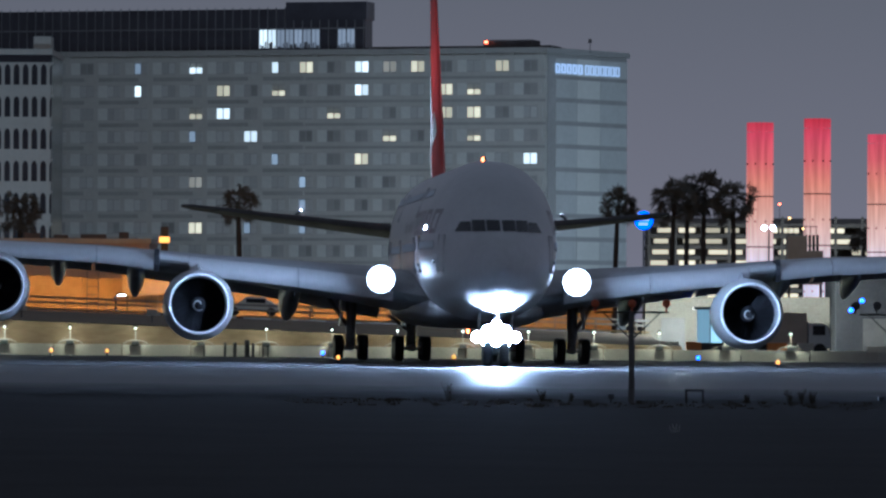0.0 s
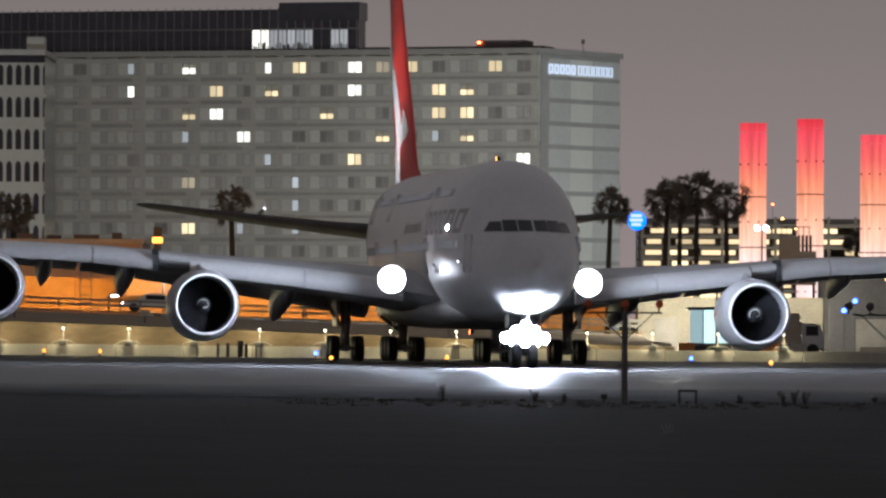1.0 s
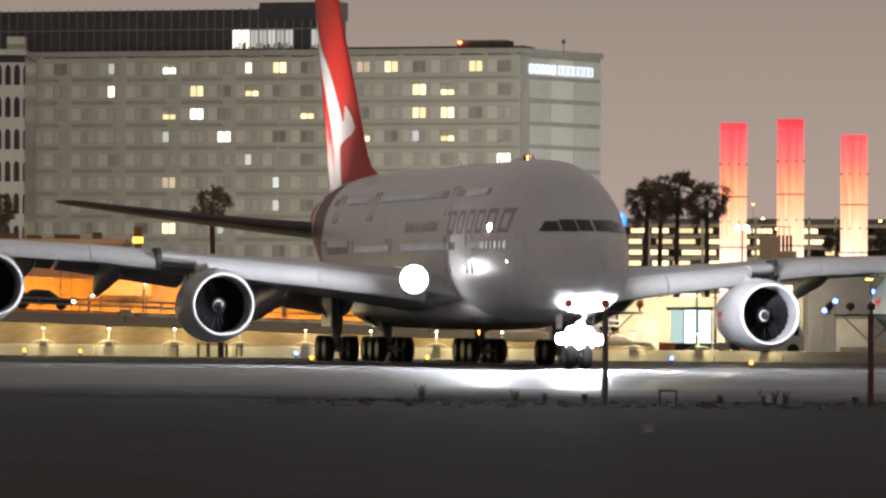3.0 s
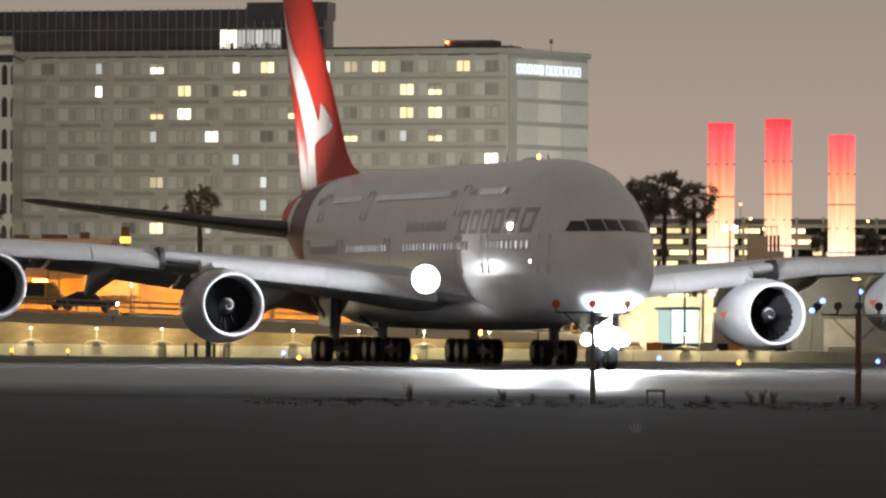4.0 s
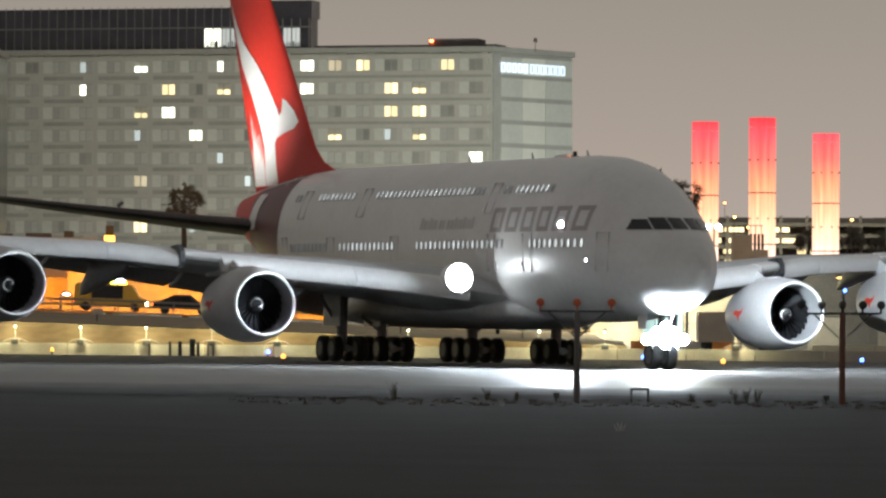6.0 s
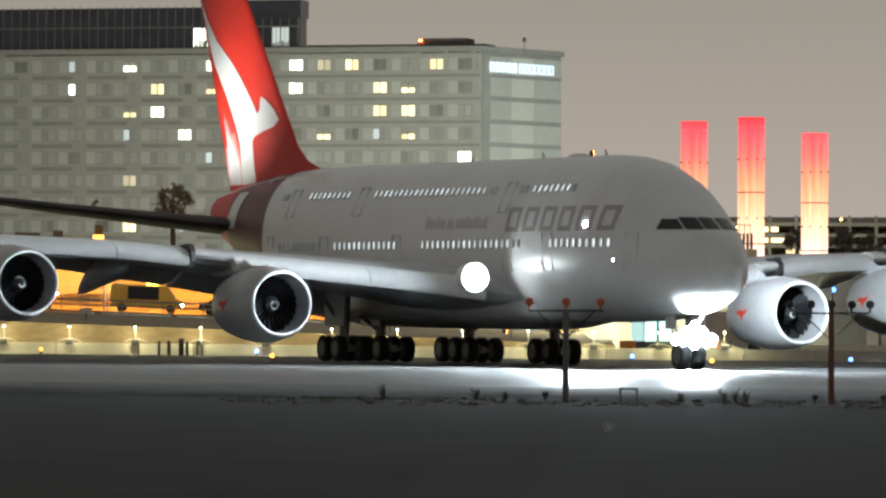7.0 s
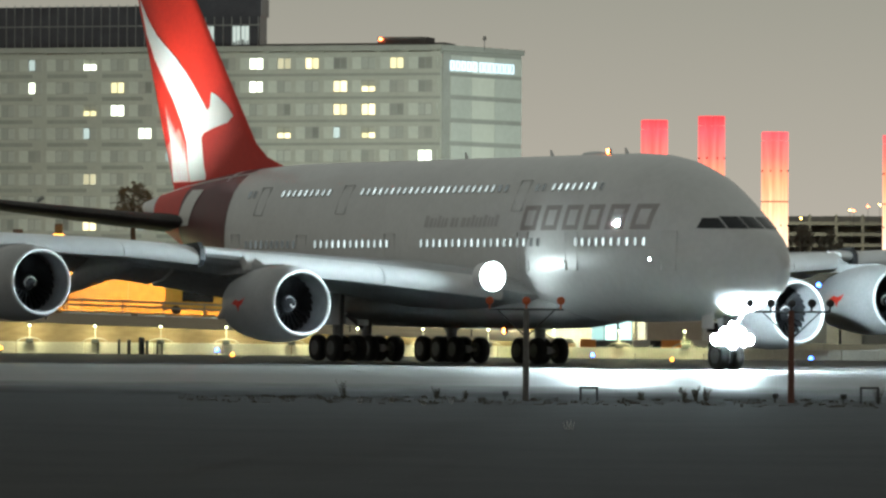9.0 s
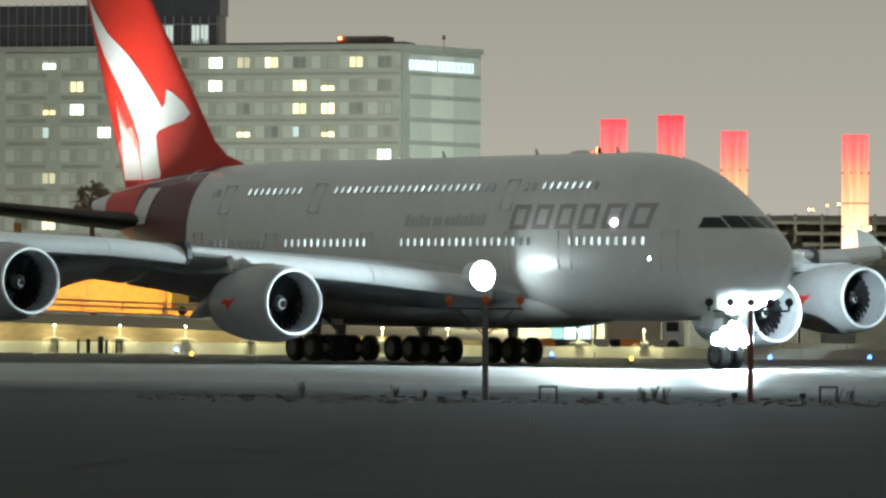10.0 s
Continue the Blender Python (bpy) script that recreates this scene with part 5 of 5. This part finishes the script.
part("cap", boxes((-0.35, 0.35, -0.3, 0.3, 9.5, 10.4), bevel=0.05), STEEL, sig)

# ---- gantry ladder and sign panel over the road ----
gantry = thing("sign_gantry", "tall ladder-like sign mast beside the orange lit road", "gantry", at=pose(-29.6, 425, road_z(-29.6) - 0.2))
for dx in (-0.42, 0.42):
    part("rail", boxes((dx - 0.05, dx + 0.05, -0.05, 0.05, -0.6, 3.6)), MULLION, gantry)
for k in range(6):
    part("rung", boxes((-0.37, 0.37, -0.03, 0.03, 0.1 + k * 0.6, 0.18 + k * 0.6)), MULLION, gantry)
part("foot", boxes((-0.16, 0.16, -0.12, 0.12, -1.8, -0.55)), MULLION, gantry)
board = thing("sign_board", "large plain board by the road, tinted for orange light", "sign", at=pose(-26.4, 444, road_z(-26.4)))
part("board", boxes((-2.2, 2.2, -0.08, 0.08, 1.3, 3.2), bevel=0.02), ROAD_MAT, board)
for dx in (-1.8, 1.8):
    part("leg", boxes((dx - 0.08, dx + 0.08, -0.06, 0.06, -0.1, 1.28)), STEEL, board)
rail = thing("guard_rail", "long metal guard rail along the raised road", "guard rail", at=pose(0, 415, road_z(0), 0, FALL))
for z in (0.35, 0.72):
    part("beam", boxes((-100, 12, -0.04, 0.04, z, z + 0.16)), STRUT, rail)
for i in range(38):
    part("post", boxes((-100 + i * 3, -99.88 + i * 3, 0.05, 0.15, 0, 0.9)), STRUT, rail)
for x, w in ((-30.6, 0.7), (-22.0, 0.7), (6.0, 0.7), (-2.0, 0.6)):
    sg = thing("small_sign", "small pale sign plate on the brown bank", "sign", "signs on the bank", at=pose(x, 372, road_z(x) - 0.85))
    part("plate", boxes((-w / 2, w / 2, -0.03, 0.03, 0.7, 1.1), bevel=0.01), CURTAIN_GLASS, sg)
    part("stake", boxes((-0.04, 0.04, 0.0, 0.06, -0.2, 0.75)), STEEL, sg)

# bollards in front of the lamp wall
for i, (x, h, r) in enumerate(((-17.0, 0.85, 0.05), (-15.75, 0.9, 0.08), (-15.15, 0.9, 0.11), (-14.4, 1.05, 0.17), (-14.05, 0.85, 0.09), (-13.45, 0.85, 0.05), (-13.15, 0.88, 0.05))):
    bm = bmesh.new()
    loft(bm, [ring((0, 0, z), q, "z", 12) for z, q in ((-0.1, r), (h - 0.05, r), (h, r * 0.7))])
    tagged(part("bollard", bm, STEEL, at=pose(x, 341, ground_z(x))), "dark steel bollard before the pale lamp wall", "bollard", "bollards by the lamp wall")

# pavement edge lamps
for x, y, mat, word in ((-8.0, 306, AMBER, "amber"), (15.5, 300, AMBER, "amber"), (-26.4, 343, AMBER, "amber"), (-23.0, 343, AMBER, "amber"), (-9.9, 343, BLUE_LAMP, "blue"), (24.4, 320, BLUE_LAMP, "blue"),
                        (31.0, 330, BLUE_LAMP, "blue"), (34.0, 330, BLUE_LAMP, "blue"), (12.4, 330, BLUE_LAMP, "blue"), (-1.8, 318, AMBER, "amber")):
    e = thing("edge_lamp", f"small {word} pavement edge lamp", "lamp", "pavement edge lamps", at=pose(x, y, ground_z(x) + 0.016))
    bm = bmesh.new()
    rod(bm, (0, 0, 0), (0, 0, 0.2), 0.06, 0.05, 8)
    part("base", bm, STEEL, e)
    bm = bmesh.new()
    loft(bm, [ring((0, 0, z), r, "z", 10) for z, r in ((0.2, 0.07), (0.24, 0.1), (0.34, 0.09), (0.4, 0.02))])
    part("lens", bm, mat, e, f"glowing {word} lens", True)

# ---- box structure with railings, floodlight ----
tower = thing("equipment_tower", "cream equipment cabin with a railed roof on legs", "cabin", at=pose(28.2, 500, 0))
part("body", boxes((-1.6, 0.2, 0, 2, 5.6, 9.9), bevel=0.04), BOX_CREAM, tower)
part("plinth", boxes((0.2, 1.6, 0, 2, 5.6, 8.6), bevel=0.04), BOX_CREAM, tower)
for i in range(4):
    part("louvre", boxes((-0.02 + i * 0.34, 0.2 + i * 0.34, 0.05, 0.5, 8.6, 10.0)), STEEL, tower)
for x in (-1.4, 1.4):
    part("leg", boxes((x - 0.12, x + 0.12, 0.2, 0.44, -0.3, 5.6)), STEEL, tower)
for i in range(6):
    part("rail_post", boxes((-1.55 + i * 0.5, -1.49 + i * 0.5, 0.02, 0.08, 9.9, 10.7)), MULLION, tower)
part("handrail", boxes((-1.55, 1.1, 0.0, 0.08, 10.7, 10.78)), MULLION, tower)
flood = thing("floodlight_mast", "slim mast with a bright white floodlight", "floodlight", at=pose(25.0, 500, 0))
bm = bmesh.new()
rod(bm, (0, 0, -0.3), (0, 0, 10.4), 0.09, 0.06, 10)
part("mast", bm, STEEL, flood)
for dx in (-0.45, 0.35):
    bm = bmesh.new()
    loft(bm, [ring((dx, y, 10.6), r, "y", 14) for y, r in ((0.1, 0.12), (-0.1, 0.24), (-0.12, 0.24))])
    head = part("lamp_head", bm, STEEL, flood, "", True)
    bm = bmesh.new()
    loft(bm, [ring((dx, y, 10.6), r, "y", 14) for y, r in ((-0.125, 0.22), (-0.16, 0.12))])
    part("lens", bm, WHITE_LAMP, flood, "glowing white lens")

# ---- blue globe sign ----
globe = thing("globe_sign", "round blue and white glowing sign on a mast", "sign", at=pose(19.5, 700, 0))
bm = bmesh.new()
bmesh.ops.create_uvsphere(bm, u_segments=24, v_segments=14, radius=1.15, matrix=pose(0, 0, 14.7))
part("globe", bm, BLUE_SIGN, globe, "glowing blue globe", True)
for k, (zz, w) in enumerate(((15.15, 0.8), (14.6, 0.95), (14.05, 0.7))):
    part("stripe", boxes((-w, w * 0.7, -1.28, -1.0, zz, zz + 0.36), bevel=0.03), SIGN_GLOW, globe, "white glowing stripe")
bm = bmesh.new()
rod(bm, (0, 0.3, -0.2), (0, 0.3, 13.7), 0.14, 0.1, 10)
part("mast", bm, STEEL, globe)

# ---- distant lamps and roofs ----
rng = random.Random(12)
for i in range(14):
    x, y, z = rng.uniform(60, 170), 1350, rng.uniform(24, 30)
    far = thing("distant_lamp", "far lamp on a slim pole above the roofs", "lamp", "far lamps", at=pose(x, y, 0))
    bm = bmesh.new()
    rod(bm, (0, 0, -0.5), (0, 0, z), 0.08, 0.05, 6)
    part("pole", bm, GREY_POST, far)
    part("lens", boxes((-0.25, 0.25, -0.4, -0.15, z, z + 0.35)), rng.choice((SODIUM, SODIUM, SODIUM, RED_LAMP)), far)
for i, (x, w, h) in enumerate(((95, 60, 26), (150, 50, 31), (20, 40, 22), (-140, 90, 24), (190, 60, 27))):
    bm = boxes((-w / 2, w / 2, 0, 30, -1, h), (-w / 4, w / 6, 4, 20, h, h + 3))
    far_b = thing("distant_building", "dim far building behind the car park", "building", "far buildings", at=pose(x, 1750, 0))
    part("wall", bm, GARAGE, far_b)
    for k in range(int(w / 4)):
        for q in range(4):
            if rng.random() < 0.3:
                part("window", boxes((-w / 2 + 1 + k * 4, -w / 2 + 3 + k * 4, -0.05, 0.02, h - 3 - q * 4, h - 1.6 - q * 4)), YELLOW_GLOW, far_b)

# ---- things on the grass edge ----
for x, y, wd, h in ((6.28, 170, 0.5, 0.42), (14.6, 168.5, 0.5, 0.5)):
    fr = thing("marker_frame", "small dark bent-pipe frame standing in the grass", "marker", "frames in the grass", at=pose(x, y, ground_z(x)))
    for dx in (-wd / 2, wd / 2):
        part("leg", boxes((dx - 0.03, dx + 0.03, -0.03, 0.03, -0.1, h - 0.06)), STEEL, fr)
    part("top_bar", boxes((-wd / 2 - 0.03, wd / 2 + 0.03, -0.035, 0.035, h - 0.06, h)), STEEL, fr)
for x in (3.75, 11.85, 13.9):
    st = thing("junction_box", "small dark box on a stake in the grass", "box", "boxes in the grass", at=pose(x, 169.5, ground_z(x)))
    part("stake", boxes((-0.02, 0.02, -0.02, 0.02, -0.1, 0.14)), STEEL, st)
    part("box", boxes((-0.08, 0.1, -0.08, 0.08, 0.12, 0.27), bevel=0.015), STEEL, st)


def weed(x, y, h, seed):
    rng = random.Random(seed)
    bm = bmesh.new()
    for _ in range(16):
        a, lean = rng.uniform(0, 6.28), rng.uniform(0.05, 0.55)
        k = h * rng.uniform(0.55, 1.1)
        p0, p1 = Vector((rng.uniform(-0.06, 0.06), rng.uniform(-0.06, 0.06), -0.05)), Vector((math.cos(a) * lean * k, math.sin(a) * lean * k, k))
        rod(bm, p0, p1, 0.008, 0.004, 4)
        for q in range(7):
            c = p0.lerp(p1, rng.uniform(0.35, 1.0))
            s = rng.uniform(0.012, 0.032)
            d = Vector((rng.uniform(-1, 1), rng.uniform(-1, 1), rng.uniform(-0.2, 1))).normalized() * s * 2
            n = Vector((rng.uniform(-1, 1), rng.uniform(-1, 1), rng.uniform(-1, 1))).normalized() * s
            bm.faces.new([bm.verts.new(v) for v in (c, c + d * 0.5 + n, c + d, c + d * 0.5 - n)])
    tagged(part("weed", bm, BLADE, at=pose(x, y, ground_z(x))), "dark dry weed standing in the grass edge", "weed", "weeds at the grass edge")


for i, (x, y, h) in enumerate(((-1.1, 170, 0.55), (1.7, 171, 0.33), (2.6, 171, 0.24), (9.2, 171, 0.4), (9.5, 170, 0.45), (9.9, 171.5, 0.38), (7.9, 171, 0.24), (15.0, 170, 0.45), (15.5, 171, 0.4))):
    weed(x, y, h, 60 + i)


# ---- parked in the yard ----
def build_truck(x, y):
    t = thing("box_truck", "pale box truck parked in the yellow lit yard", "truck", at=pose(x, y, ground_z(x)))
    part("box", boxes((-2.6, 1.3, -1.1, 1.1, 0.9, 3.1), bevel=0.05), BOX_CREAM, t)
    bm = bmesh.new()
    loft(bm, [[(a, yy, z) for a, z in ((1.4, 0.6), (3.0, 0.6), (3.0, 1.4), (2.7, 2.3), (1.4, 2.4))] for yy in (-1.0, 1.0)])
    part("cab", bm, CAR_WHITE, t)
    part("cab_window", boxes((1.7, 2.6, -1.02, -0.99, 1.5, 2.2)), COCKPIT, t)
    part("chassis", boxes((-2.6, 3.0, -0.5, 0.5, 0.5, 0.9)), STEEL, t)
    for a in (-1.6, 2.2):
        for sg in (-1, 1):
            bm = bmesh.new()
            loft(bm, [ring((0, yy, 0), r, "y", 18) for yy, r in ((-0.14, 0.2), (-0.14, 0.42), (-0.1, 0.46), (0.1, 0.46), (0.14, 0.42), (0.14, 0.2))])
            part("wheel", bm, TYRE, t, at=pose(a, sg * 0.9, 0.46))


build_truck(21.6, 404)
for i, (x, h) in enumerate(((16.9, 5.5), (18.2, 6.0))):
    bm = bmesh.new()
    rod(bm, (0, 0, -0.2), (0, 0, h), 0.1, 0.07, 8)
    tagged(part("yard_pole", bm, GREY_POST, at=pose(x, 402, ground_z(x))), "slim grey pole standing in the yard", "pole", "poles in the yard")

# ---- vehicles on the raised road ----
def build_car(name, paint, label, length=4.5, height=1.45, van=False):
    """Nose towards +x, wheels on z = 0."""
    car = thing(name, label, "van" if van else "car", "vehicles on the road")
    half = length / 2
    if van:
        prof = [(half, 0.45), (half, 0.95), (half - 0.5, 1.15), (half - 1.1, height), (-half + 0.1, height), (-half, height - 0.2), (-half, 0.4)]
    else:
        prof = [(half, 0.4), (half, 0.72), (half - 1.1, 0.92), (half - 1.8, height), (-half + 1.5, height), (-half + 0.6, 0.98), (-half, 0.92), (-half, 0.4)]
    bm = bmesh.new()
    loft(bm, [[(a, y, z if z < 0.95 or abs(y) < 0.8 else z - 0.06) for a, z in prof] for y in (-0.88, -0.7, 0.7, 0.88)])
    part("body", bm, paint, car, "", True)
    for sg in (-1, 1):
        part("side_window", boxes((-half + 1.3, half - 1.75, sg * 0.885 - 0.01, sg * 0.885 + 0.01, 0.98, height - 0.14)), COCKPIT, car)
        part("headlight", boxes((half - 0.02, half + 0.03, sg * 0.62 - 0.16, sg * 0.62 + 0.16, 0.58, 0.74)), HEADLAMP, car, "glowing headlight")
        part("rear_light", boxes((-half - 0.03, -half + 0.02, sg * 0.66 - 0.12, sg * 0.66 + 0.12, 0.65, 0.8)), TAIL_LAMP, car, "red rear light")
        for a in (half - 0.85, -half + 0.85):
            bm = bmesh.new()
            loft(bm, [ring((0, y, 0), r, "y", 18) for y, r in ((-0.1, 0.18), (-0.1, 0.3), (-0.07, 0.33), (0.07, 0.33), (0.1, 0.3), (0.1, 0.18))])
            part("wheel", bm, TYRE, car, at=pose(a, sg * 0.82, 0.33))
    if van:
        part("roof_beacon", boxes((0.0, 1.1, -0.5, 0.5, height, height + 0.16), bevel=0.03), BEACON_Y, car, "yellow glowing roof bar")
    return car


WHITE_CAR = build_car("white_car", CAR_WHITE, "white saloon car with lit headlights on the road")
DARK_CAR = build_car("dark_car", CAR_DARK, "dark saloon car with lit headlights on the road")
VAN = build_car("yellow_van", VAN_YELLOW, "yellow van with a glowing roof bar", 5.4, 2.1, True)


# ---- what moves ----
AIRLINER, FANS, WHEELS, ROTORS = build_airliner()
# seconds, place of the nose on the airfield, heading away from the line towards the viewer
TAXI = [(0.0, 0.91, 282.35, 3.92), (0.5, 1.99, 281.01, 5.7), (1.0, 3.07, 279.84, 7.41), (1.5, 4.15, 279.07, 9.1), (2.0, 5.28, 278.17, 10.68), (2.5, 6.32, 277.49, 12.31),
        (4.0, 9.49, 274.78, 16.63), (4.5, 10.49, 273.66, 17.96), (5.0, 11.56, 272.93, 19.36), (5.5, 12.57, 272.18, 20.69), (7.0, 15.8, 270.7, 25.01), (7.5, 16.84, 270.63, 26.33),
        (8.0, 17.88, 270.25, 27.57), (8.5, 18.88, 269.65, 28.72), (9.0, 19.96, 269.1, 30.05), (9.5, 21.03, 268.87, 31.35), (10.0, 22.11, 268.23, 32.68)]


def motions():
    lean = Matrix.Rotation(0.0080, 4, "Y")
    walk(AIRLINER, [(t, lean @ pose(x, y, 0.05, 0, 0, h - 90) @ pose(0, 0, 0, -0.24)) for t, x, y, h in TAXI])
    for k, fan in enumerate(FANS):
        walk(fan, [(i * 0.25, pose(0, 0, 0, 40 * k + 55 * i)) for i in range(41)])
    for wheel, (a, y) in WHEELS:
        walk(wheel, [(i * 0.25, pose(a, y, 0.7, 0, 50 * i)) for i in range(41)])

    # the beacons turn once in 1.3 seconds, timed to face the camera at 4
    for rotor, s, z in ROTORS:
        walk(rotor, [(i * 0.25, pose(-s, 0, z, 0, 0, -17 + (i * 0.25 - 4.0) * 360 / 1.3)) for i in range(41)])

    # traffic on the raised road
    walk(WHITE_CAR, [(t, pose(-17.5 - 7.0 * t, 424, road_z(-17.5 - 7.0 * t), 0, -FALL, 180)) for t in (0.0, 5.0, 10.0)])
    walk(DARK_CAR, [(t, pose(-43.6 + 4.2 * t, 420, road_z(-43.6 + 4.2 * t), 0, FALL)) for t in (0.0, 5.0, 10.0)])
    walk(VAN, [(t, pose(-45.5 + 3.55 * t, 426, road_z(-45.5 + 3.55 * t), 0, FALL)) for t in (0.0, 5.0, 10.0)])


motions()
